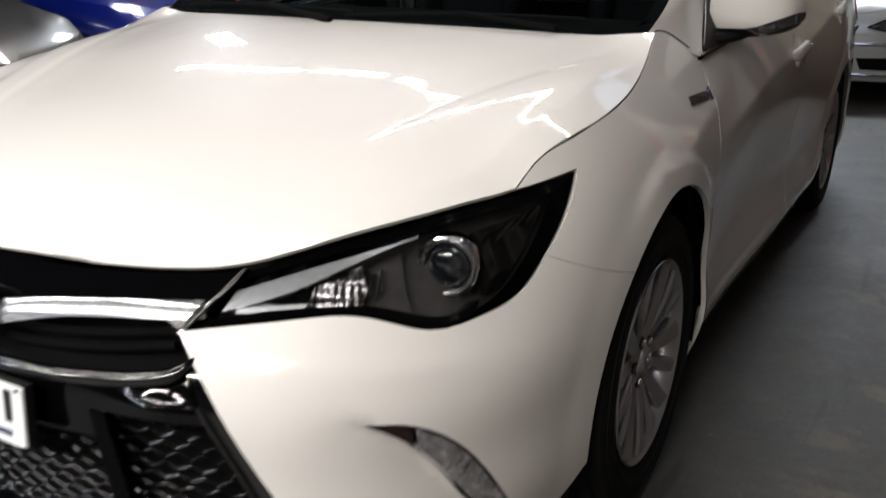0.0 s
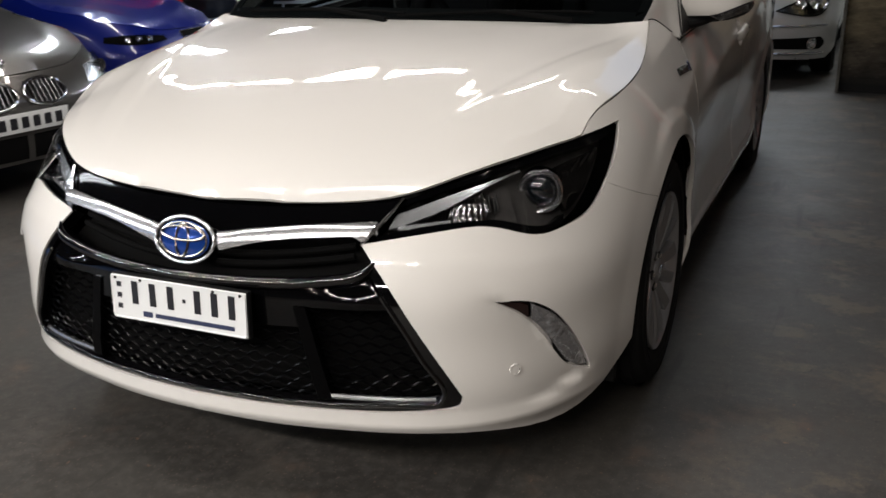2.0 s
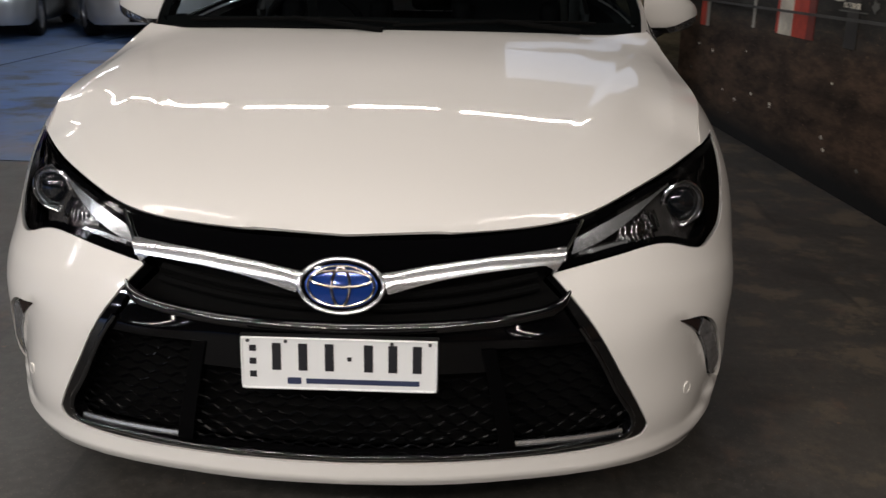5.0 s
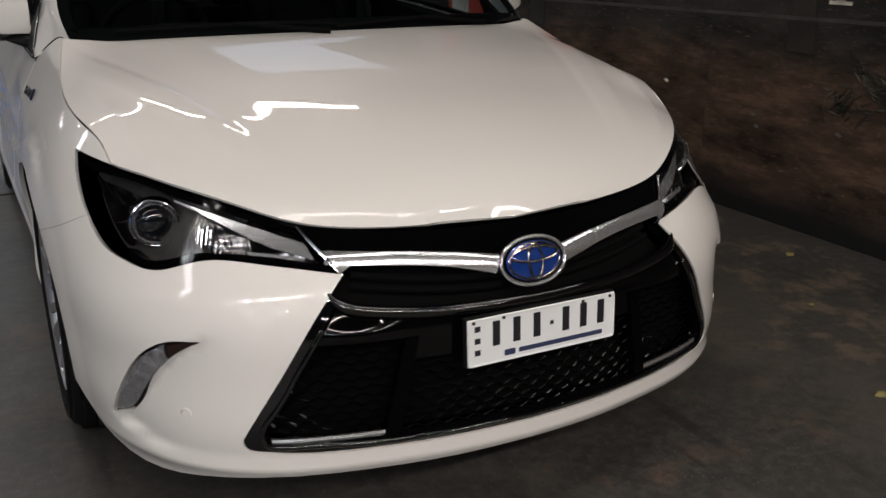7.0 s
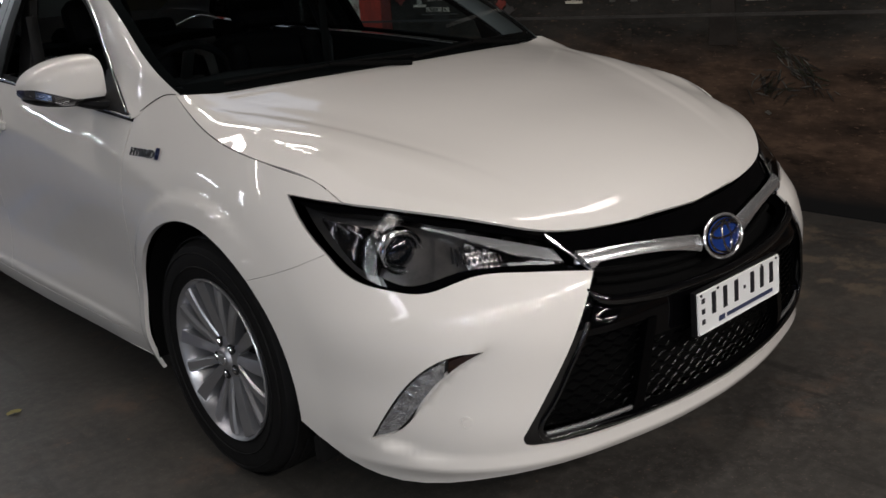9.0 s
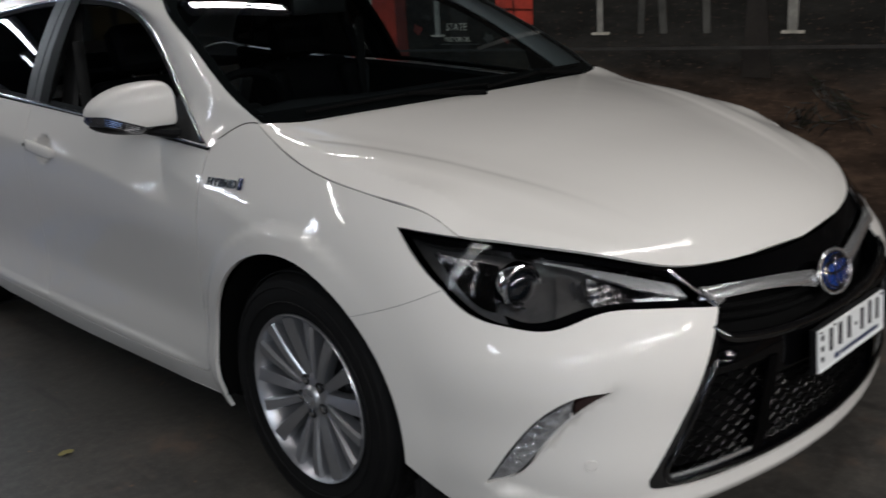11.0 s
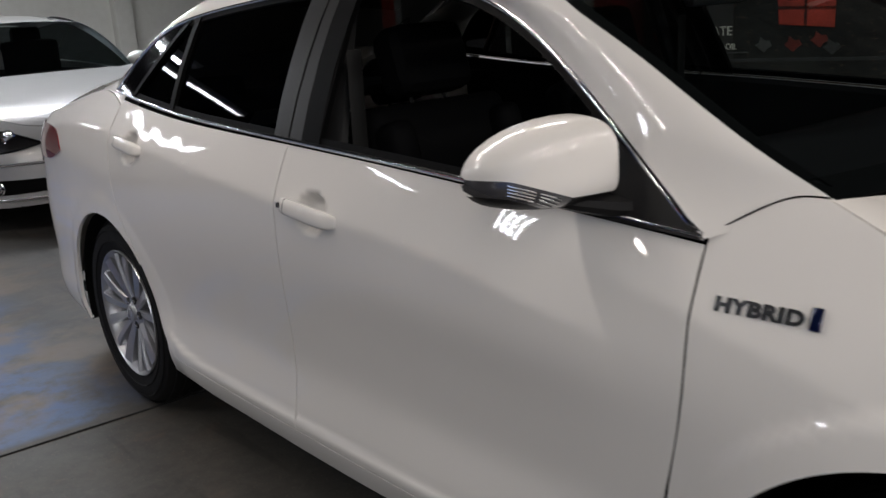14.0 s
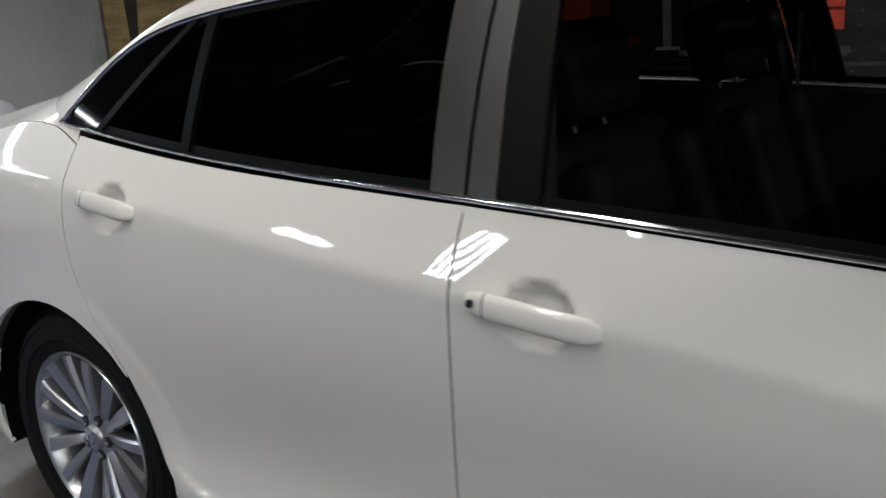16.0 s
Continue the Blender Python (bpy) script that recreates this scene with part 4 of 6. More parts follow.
RIDGE = [(0, .545), (.184, .549), (.294, .555), (.381, .565), (.435, .582), (.455, .602)]
for side in (1, -1):
    m = lambda L: [(side * s, z) for s, z in L]
    band = ring_of(m(GRILLE_EDGE), m(GRILLE_LOW), m([(0, .255), (0, .268)]), m([(0, .268), (.2, .268), (.40, .269), (.54, .275), (.595, .285), (.605, .30)]),
                   m([(.605, .30), (.575, .36), (.525, .445), (.470, .535), (.440, .585)]), m([(.440, .585), (.455, .602)]), m([(.455, .602), (.432, .620), (.42, .634)]), n=5)
    sheet("frame", skin, band, .02, LACQUER_BLACK, grille, out=-.003, rim=.03, gap=.001)
    panel = ring_of(m(RIDGE[:5]), m([(.435, .582), (.466, .532), (.500, .503)]), m([(.500, .503), (.295, .500)]), m([(.295, .500), (.285, .450)]), m([(.285, .450), (0, .448)]), m([(0, .448), (0, .545)]), n=4)
    sheet("panel", skin, panel, .012, BLACK_GLOSS, grille, out=-.012, rim=.03, bump=pillow)
    strut = ring_of(m([(.272, .50), (.300, .50)]), m([(.300, .50), (.352, .268)]), m([(.352, .268), (.318, .268)]), m([(.318, .268), (.272, .50)]), n=4)
    sheet("strut", skin, strut, .03, MESH_BLACK, grille, out=-.006, rim=.03)
    chrome = ring_of(m([(.075, .637), (.171, .650), (.287, .660), (.434, .672)]), m([(.434, .672), (.455, .676), (.427, .634)]), m([(.427, .634), (.405, .644)]), m([(.405, .644), (.289, .637), (.176, .623), (.09, .604)]), m([(.09, .604), (.075, .637)]), n=5)
    sheet("chrome_wing", skin, chrome, .02, SILVER, grille, "chrome wing bar", out=.004, rim=.03, bump=wing_bulge)
    hood_strip = ring_of(m([(0, .640), (.075, .640), (.171, .653), (.287, .663), (.434, .675), (.46, .678)]), m([(.46, .678), (.49, .70), (.515, .720)]), m([(.515, .720), (.25, .701), (0, .698)]), m([(0, .698), (0, .640)]), n=5)
    sheet("upper_panel", skin, hood_strip, .025, BLACK_GLOSS, grille, out=-.008, rim=.03)
    for z in (.585, .607):
        bm = bmesh.new()
        tube(bm, [tuple(skin(side * s, z + .03 * (s / .4) ** 2) - normals_of(skin, np.array(side * s), np.array(z), 1) * .035) for s in np.linspace(.06, .40, 10)], .008, 6)
        part("slat", bm, CHAR, grille)
bm = bmesh.new()
lip_line = [(.470, .535), (.525, .445), (.575, .36), (.603, .305), (.597, .287), (.54, .277), (.40, .271), (.2, .270), (0, .270)]
lip_line = smooth_line(lip_line, 5)
lip_line = lip_line + mirrored(lip_line[::-1])[1:]
tube(bm, [tuple(skin(s, z) - normals_of(skin, np.array(s), np.array(z), 1) * .002) for s, z in lip_line], .006, 8)
part("lower_lip", bm, LACQUER_BLACK, grille, "gloss black lip round the mesh", angle=60)
bm = bmesh.new()
rl = smooth_line(RIDGE, 6)
rl = [(-s, z) for s, z in rl[::-1]] + rl[1:]
tube(bm, [tuple(skin(s, z)) for s, z in rl], [.003 + .010 * min(1, 8 * min(i, len(rl) - 1 - i) / len(rl)) for i in range(len(rl))], 16)
part("ridge", bm, LACQUER_BLACK, grille, "gloss black lip above the plate", angle=60)


def mesh_field(lo, hi, z0, z1, name):
    """Diamond mesh of bent wires between two slanted sides."""
    bm = bmesh.new()
    rows = int((z1 - z0) / .0185)
    for k in range(rows + 1):
        z = z0 + k * .0185
        a, b = lo(z), hi(z)
        n = max(4, int((b - a) / .0115))
        pts = []
        for i in range(n + 1):
            s = a + (b - a) * i / n
            w = abs(((s / .046 + .5 * (k % 2)) % 1) - .5) * 2
            w = min(max((w - .5) * 1.6, -.5), .5)
            p = skin(s, z + .0088 * w)
            q = normals_of(skin, np.array(s), np.array(z), 1)
            pts.append(tuple(p - q * .026))
        tube(bm, pts, .0026, 4, flat=1.2)
    return part(name, bm, MESH_BLACK if hi is not strut_s else MESH_DULL, grille, "", smooth=False)


edge_s = lambda z: float(np.interp(z, [.28, .30, .36, .445, .535], [.60, .60, .575, .525, .470]))
strut_s = lambda z: float(np.interp(z, [.268, .50], [.335, .286]))
mesh_field(lambda z: -strut_s(z), strut_s, .279, .440, "mesh")
mesh_field(strut_s, edge_s, .283, .492, "mesh")
mesh_field(lambda z: -edge_s(z), lambda z: -strut_s(z), .283, .492, "mesh")

for side in (1, -1):
    bm = bmesh.new()
    tube(bm, [tuple((skin(s, .2855) - normals_of(skin, np.array(s), np.array(.2855), 1) * .012) * np.array([side, 1, 1])) for s in np.linspace(.345, .585, 9)], .0042, 6, flat=1.6)
    part("ledge", bm, SILVER, grille, "bright ledge under the mesh")

# emblem: a blue oval in a chrome ring
emblem = new("emblem")
emblem.parent = sedan
tagged(emblem, "blue oval badge in a chrome ring")
nose = Vector(skin(0, .626)) + Vector((0, -.022, 0))
EM = Matrix.Translation(nose) @ Matrix.Rotation(radians(-16), 4, "X")
oval = lambda a, b, cx=0, cz=0, n=40, d=0.0: [tuple(EM @ Vector((cx + a * math.cos(k * math.tau / n), d, cz + b * math.sin(k * math.tau / n)))) for k in range(n)]
def oval_dome(a, b, d0, rise):
    bm = bmesh.new()
    rings = [[bm.verts.new(v) for v in oval(a * r, b * r, d=d0 - rise * (1 - r * r))] for r in (1, .75, .5, .25, .02)]
    for p, q in zip(rings, rings[1:]):
        for i in range(40):
            bm.faces.new((p[i], p[(i + 1) % 40], q[(i + 1) % 40], q[i]))
    return bm


bm = bmesh.new()
tube(bm, oval(.0805, .0515), .0042, 8, True)
part("ring", bm, SILVER, emblem, "thin chrome ring")
part("backing", oval_dome(.080, .051, .002, .002), LACQUER_BLACK, emblem, "gloss black backing")
part("disc", oval_dome(.069, .0425, -.002, .007), BLUE_ENAMEL, emblem, "deep blue enamel")
bm = bmesh.new()
tube(bm, oval(.058, .0155, 0, .014, d=-.0085), .0032, 6, True)
tube(bm, oval(.017, .037, 0, -.001, d=-.0085), .0032, 6, True)
tube(bm, oval(.063, .0385, 0, 0, d=-.005), .0028, 6, True)
part("mark", bm, REFLECTOR, emblem, "silver oval bars")

# number plate with plain bars
plate = new("number_plate")
plate.parent = sedan
tagged(plate, "white embossed number plate with dark bars")
py = float(skin(0, .485)[1]) - .018
PM = pose(0, py, .485, 90 - 3, 0, 0)


def slab(w, h, d, c, mat, parent, name, bevel=.0, label=""):
    bm = bmesh.new()
    box(bm, (*c, d / 2), (w, h, d), bevel, PM, 1)
    return part(name, bm, mat, parent, label)


slab(.372, .104, .004, (0, 0), PLATE_WHITE, plate, "plate", .0018)
bm = bmesh.new()
edge = []
for cx, cy, a0 in ((.178, .044, 0), (-.178, .044, 90), (-.178, -.044, 180), (.178, -.044, 270)):
    edge += [tuple(PM @ Vector((cx + .006 * math.cos(radians(a0 + k * 30)), cy + .006 * math.sin(radians(a0 + k * 30)), .004))) for k in range(4)]
tube(bm, edge, .0022, 6, True)
part("rim", bm, PLATE_WHITE, plate)
for cx in (-.118, -.068, -.018, .056, .102, .148):
    slab(.017, .054, .0054, (cx, .014), INK, plate, "bar")
slab(.008, .008, .0056, (.020, .012), INK, plate, "dot")
for cz in (.030, .004, -.022):
    slab(.013, .012, .0054, (-.163, cz), INK, plate, "bar")
slab(.215, .010, .0054, (.045, -.034), INK_BLUE, plate, "bar")
slab(.026, .013, .0054, (-.085, -.034), INK_BLUE, plate, "bar")
for cx in (-.172, .172, -.10, .10):
    bm = bmesh.new()
    lathe(bm, [(.0035, .002), (.0035, .0065), (.0005, .0072)], 10, axis="z", m=PM @ Matrix.Translation((cx, .045, 0)))
    part("screw", bm, ALLOY_DARK, plate)
slab(.376, .108, .012, (0, 0), BLACK_PLASTIC, plate, "holder").location = PM.to_3x3() @ Vector((0, 0, -.0135))

# parking sensors and side badges
for side in (1, -1):
    p, q = skin(.767, .343) + 0, normals_of(skin, np.array(.767), np.array(.343), 1)
    p = p + q * float(scoop(np.array(.767), np.array(.343)))
    M = Matrix.Diagonal((side, 1, 1, 1)) @ Matrix.Translation(Vector(p)) @ Vector(q).to_track_quat("Z", "Y").to_matrix().to_4x4()
    sensor = new("parking_sensor")
    sensor.parent = sedan
    bm = bmesh.new()
    lathe(bm, [(.0135, -.004), (.0135, .003), (.0105, .003), (.0105, -.001)], 24, axis="z", m=M)
    part("ring", bm, PEARL, sensor)
    bm = bmesh.new()
    lathe(bm, [(.0095, -.004), (.0095, .002), (.0008, .0025)], 24, axis="z", m=M)
    part("button", bm, PEARL, sensor)
    # badge letters stand on the fender
    cu = bpy.data.curves.new("badge", "FONT")
    cu.body, cu.size, cu.extrude, cu.bevel_depth, cu.align_x, cu.space_character = "HYBRID", .030, .0015, .0006, "CENTER", 1.10
    cu.offset = .0007
    tmp = new("badge_text", cu)
    me = bpy.data.meshes.new_from_object(tmp)
    bpy.data.objects.remove(tmp)
    me.transform(Matrix.Diagonal((1.22, 1, 1, 1)))
    me.materials.append(BADGE_CHROME)
    s0, z0 = 1.915, .853
    c = skin(s0, z0)
    n = normals_of(skin, np.array(s0), np.array(z0), 1)
    tx = skin(s0 + .05, z0 - .001) - skin(s0 - .05, z0 + .001)
    X = Vector(tx * (1, 1, 1)).normalized() * 1.0
    X, N = Vector((side * X.x, X.y, X.z)), Vector((side * n[0], n[1], n[2]))
    if side == -1:
        X = -X
    Y = N.cross(X).normalized()
    M = Matrix((X, Y, N)).transposed().to_4x4()
    M.translation = Vector((side * c[0], c[1], c[2])) + N * .004
    badge = new("badge", me)
    badge.parent, badge.matrix_basis = sedan, M
    tagged(badge, "chrome lettering")
    bm = bmesh.new()
    box(bm, (.086 if side == -1 else .086, .013, .001), (.016, .034, .006), .003, M)
    part("badge_mark", bm, BADGE_BLUE, sedan, "small blue and chrome badge")

# ---- wheels ----
wheel = new("wheel")
wheel.parent = sedan
tagged(wheel, "multi-spoke silver alloy wheel with black tyre")
bm = bmesh.new()
lathe(bm, [(.224, -.09), (.25, -.104), (.29, -.110), (.316, -.098), (.329, -.075), (.333, -.03), (.334, 0), (.333, .03), (.329, .075), (.316, .098), (.29, .108), (.25, .103), (.228, .094), (.224, .08)], 72)
tyre = part("tyre", bm, RUBBER, wheel)
bm = bmesh.new()
for r in (.262, .300):
    lathe(bm, [(r - .002, .1055), (r, .1085), (r + .002, .1055)], 72)
part("sidewall_ring", bm, RUBBER, tyre)
bm = bmesh.new()
for k in range(4):
    lathe(bm, [(.3335, -.066 + k * .038), (.3375, -.064 + k * .038), (.3375, -.038 + k * .038), (.3335, -.036 + k * .038)], 72)
part("tread", bm, RUBBER, tyre)
rim = new("rim")
rim.parent = wheel
bm = bmesh.new()
lathe(bm, [(.2235, -.09), (.2235, .094), (.2285, .099), (.2265, .103), (.2205, .098), (.208, .070), (.205, -.08)], 72)
part("barrel", bm, ALLOY, rim)
# disc colour is darkened to give the shade behind the spokes
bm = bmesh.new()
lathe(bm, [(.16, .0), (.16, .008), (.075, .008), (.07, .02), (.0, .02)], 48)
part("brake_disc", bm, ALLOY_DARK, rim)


def spoke(a, w0, w1, lift, depth, ridge=0.0, bow=.026):
    """One spoke from hub to rim: a blade with a folded face."""
    bm = bmesh.new()
    rows = []
    for r in (.040, .075, .11, .15, .185, .216):
        t = (r - .040) / .176
        w = w0 + (w1 - w0) * t
        x = .070 + bow * math.sin(t * 1.5) + lift * math.sin(t * 2.6 + .4)
        row = []
        for o, dx in ((-1, -depth), (-1, -.004), (-.72, .002 + ridge), (.72, .002 - ridge), (1, -.004), (1, -depth)):
            tx = o * w / 2
            row.append(bm.verts.new((x + dx, r * math.cos(a) - tx * math.sin(a), r * math.sin(a) + tx * math.cos(a))))
        rows.append(row)
    for p, q in zip(rows, rows[1:]):
        for i in range(5):
            bm.faces.new((p[i], p[i + 1], q[i + 1], q[i]))
    bm.faces.new(rows[0])
    bm.faces.new(rows[-1][::-1])
    return bm


for k in range(15):
    part("spoke", spoke(k * math.tau / 15, .021, (.044, .040, .036)[k % 3], (0, -.006, .002)[k % 3], .034, (.0035, -.0035, -.001)[k % 3]), ALLOY, rim, angle=18)
bm = bmesh.new()
lathe(bm, [(.062, .04), (.062, .070), (.05, .078), (.034, .080), (.032, .086), (.026, .091), (.001, .093)], 32)
part("hub_cap", bm, ALLOY, rim)
bm = bmesh.new()
tube(bm, [(.094, .020 * math.cos(k * math.tau / 20), .014 * math.sin(k * math.tau / 20)) for k in range(20)], .0018, 5, True)
part("cap_badge", bm, CHROME, rim)
for k in range(5):
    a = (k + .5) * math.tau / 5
    # a flat dark disc stands in for the shade round each nut
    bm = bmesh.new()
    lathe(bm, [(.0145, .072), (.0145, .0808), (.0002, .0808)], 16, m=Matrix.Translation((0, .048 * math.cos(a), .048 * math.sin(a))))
    part("lug_shade", bm, ALLOY_DARK, rim)
    bm = bmesh.new()
    lathe(bm, [(.009, .05), (.009, .083), (.006, .086), (.001, .087)], 6, m=Matrix.Translation((0, .048 * math.cos(a), .048 * math.sin(a))))
    part("lug_nut", bm, CHROME, rim, smooth=False)
wheel.matrix_basis = pose(.796, 0, .338)
for x, y, r, spin in ((.786, 2.775, 0, 20), (-.796, 0, 180, 9), (-.786, 2.775, 180, 31)):
    copy_thing(wheel, pose(x, y, .338, 0, 0, r) @ pose(0, 0, 0, spin, 0, 0))

# wheel wells and underside
for side in (1, -1):
    for y0, r in ((.025, .40), (2.80, .38)):
        bm = bmesh.new()
        n = 20
        rows = []
        for x in (side * .885, side * .60):
            rows.append([bm.verts.new((x, y0 + r * math.cos(math.pi * (k / n * 1.16 - .08)), .325 + r * math.sin(math.pi * (k / n * 1.16 - .08)))) for k in range(n + 1)])
        for i in range(n):
            bm.faces.new((rows[0][i], rows[0][i + 1], rows[1][i + 1], rows[1][i]))
        part("wheel_liner", bm, CHAR, sedan, angle=60)
        bm = bmesh.new()
        box(bm, (side * .59, y0, .50), (.02, .80, .46))
        part("well_wall", bm, CHAR, sedan)
bm = bmesh.new()
box(bm, (0, -.44, .21), (1.1, .82, .03), .01)
box(bm, (0, 1.4, .21), (1.64, 1.9, .05), .01)
box(bm, (0, 3.3, .24), (1.5, .7, .05), .01)
box(bm, (0, 1.4, .22), (1.15, 3.8, .05), .01)
part("underbody", bm, CHAR, sedan, "dark underbody")
for side in (1, -1):
    bm = bmesh.new()
    box(bm, (side * .70, -.36, .20), (.30, .03, .10), .006)
    part("air_flap", bm, BLACK_PLASTIC, sedan)
# inner structure behind the panels so nothing shows through the gaps
bm = bmesh.new()
box(bm, (0, -.30, .62), (1.1, .9, .22), .02)
box(bm, (0, -.72, .50), (1.0, .12, .46), .02)
part("engine_bay", bm, CHAR, sedan)

# ---- interior ----
for side in (1, -1):
    bm = bmesh.new()
    lo, hi = [], []
    for y in np.linspace(.42, 2.75, 20):
        zb = float(belt_z(y))
        lo.append((side * .80, y, .26))
        hi.append((side * (float(belt_x(y)) - .045), y, zb - .02))
    a, b = [bm.verts.new(v) for v in lo], [bm.verts.new(v) for v in hi]
    c = [bm.verts.new((v[0] + side * .035, v[1], v[2] + .012)) for v in hi]
    for i in range(19):
        bm.faces.new((a[i], a[i + 1], b[i + 1], b[i]))
        bm.faces.new((b[i], b[i + 1], c[i + 1], c[i]))
    part("door_card", bm, DARK, sedan, "black door lining", angle=60)
bm = bmesh.new()
prof = [(.28, .99), (.45, 1.0), (.66, .995), (.80, .97), (.90, .90), (.95, .78), (.92, .60), (.80, .42)]
rows = []
for x in np.linspace(-.78, .78, 13):
    rows.append([bm.verts.new((x, y - .05 * (abs(x) / .78) ** 2 * (y < .5) + .10 * (abs(x) / .78) ** 2 * (y < .35), z + .02 * math.exp(-((x + .37) / .2) ** 2) * (y > .5) - .02 * (abs(x) / .78) ** 4)) for y, z in prof])
for a, b in zip(rows, rows[1:]):
    for i in range(len(prof) - 1):
        bm.faces.new((a[i], a[i + 1], b[i + 1], b[i]))
part("dashboard", bm, DARK, sedan, "black dashboard", angle=50)
sw = new("steering_wheel")
sw.parent = sedan
SM = pose(-.37, 1.02, .93, -62, 0, 0)
bm = bmesh.new()
tube(bm, [tuple(SM @ Vector((.185 * math.cos(k * math.tau / 36), .185 * math.sin(k * math.tau / 36), 0))) for k in range(36)], .015, 8, True)
part("wheel_rim", bm, LEATHER, sw)
bm = bmesh.new()
box(bm, (0, 0, -.02), (.16, .12, .05), .02, SM)
for a in (0, 180, 270):
    box(bm, (.11 * math.cos(radians(a)), .11 * math.sin(radians(a)), -.012), (.12 if a != 270 else .04, .03 if a != 270 else .12, .02), .006, SM)
part("hub", bm, SATIN, sw, "black hub with grey spokes")
bm = bmesh.new()
tube(bm, [tuple(SM @ Vector((0, 0, -.02))), (-.37, .80, .84)], .04, 10)
part("column", bm, DARK, sw)


def seat(x, y, bench=False):
    st = new("rear_bench" if bench else "front_seat")
    st.parent = sedan
    w = 1.30 if bench else .52
    bm = bmesh.new()
    box(bm, (x, y - .02, .50), (w, .54, .16), .05, segments=3)
    part("cushion", bm, LEATHER, st)
    bm = bmesh.new()
    m = Matrix.Translation((x, y + .24, .50 - .12 * bench)) @ Matrix.Rotation(radians(-17 - 8 * bench), 4, "X")
    box(bm, (0, .03, .28), (w - .04, .14, .62), .055, m, 3)
    part("backrest", bm, LEATHER, st, angle=60)
    for o in (-1, 1):
        bm = bmesh.new()
        box(bm, (o * (w / 2 - .07), -.03, .28), (.09, .13, .52), .04, m, 3)
        part("bolster", bm, LEATHER, st, angle=60)
    for hx in ((-.42, 0, .42) if bench else (0,)):
        bm = bmesh.new()
        box(bm, (hx, .0, .70), (.26, .12, .19), .05, m, 3)
        part("headrest", bm, LEATHER, st)
        for o in (-.06, .06):
            bm = bmesh.new()
            tube(bm, [tuple(m @ Vector((hx + o, .02, .58))), tuple(m @ Vector((hx + o, .02, .68)))], .006, 6)
            part("headrest_post", bm, SATIN, st)


seat(-.37, 1.215)
seat(.37, 1.215)
seat(0, 2.30, True)
bm = bmesh.new()
box(bm, (0, 2.75, 1.02), (1.3, .5, .04), .015)
part("parcel_shelf", bm, DARK, sedan)
bm = bmesh.new()
box(bm, (0, 1.72, 1.425), (1.0, 1.3, .012), .005)
part("headliner", bm, TRIM_GREY, sedan, "grey headliner")
bm = bmesh.new()
box(bm, (0, .98, 1.30), (.24, .03, .07), .012)
tube(bm, [(0, .99, 1.33), (0, 1.02, 1.39)], .01, 6)
part("rear_view_mirror", bm, SATIN, sedan)
LINING = material("pillar_lining", (.010, .010, .0105), .6, fine=.2, fine_scale=500)
for side in (1, -1):
    bm = bmesh.new()
    for y0, y1 in ((1.60, 1.66),):
        tube(bm, [(side * .70, y0, .5), (side * .715, y0 + .01, .98), (side * .60, y1, 1.36)], .035, 8, flat=.6)
    part("inner_pillar", bm, LINING, sedan, "dark grey pillar lining")
    bm = bmesh.new()
    tube(bm, [(side * .665, 1.56, 1.22), (side * .665, 1.57, .9), (side * .66, 1.60, .45)], .022, 6, flat=.15)
    part("seat_belt", bm, SATIN, sedan, "dark grey seat belt")

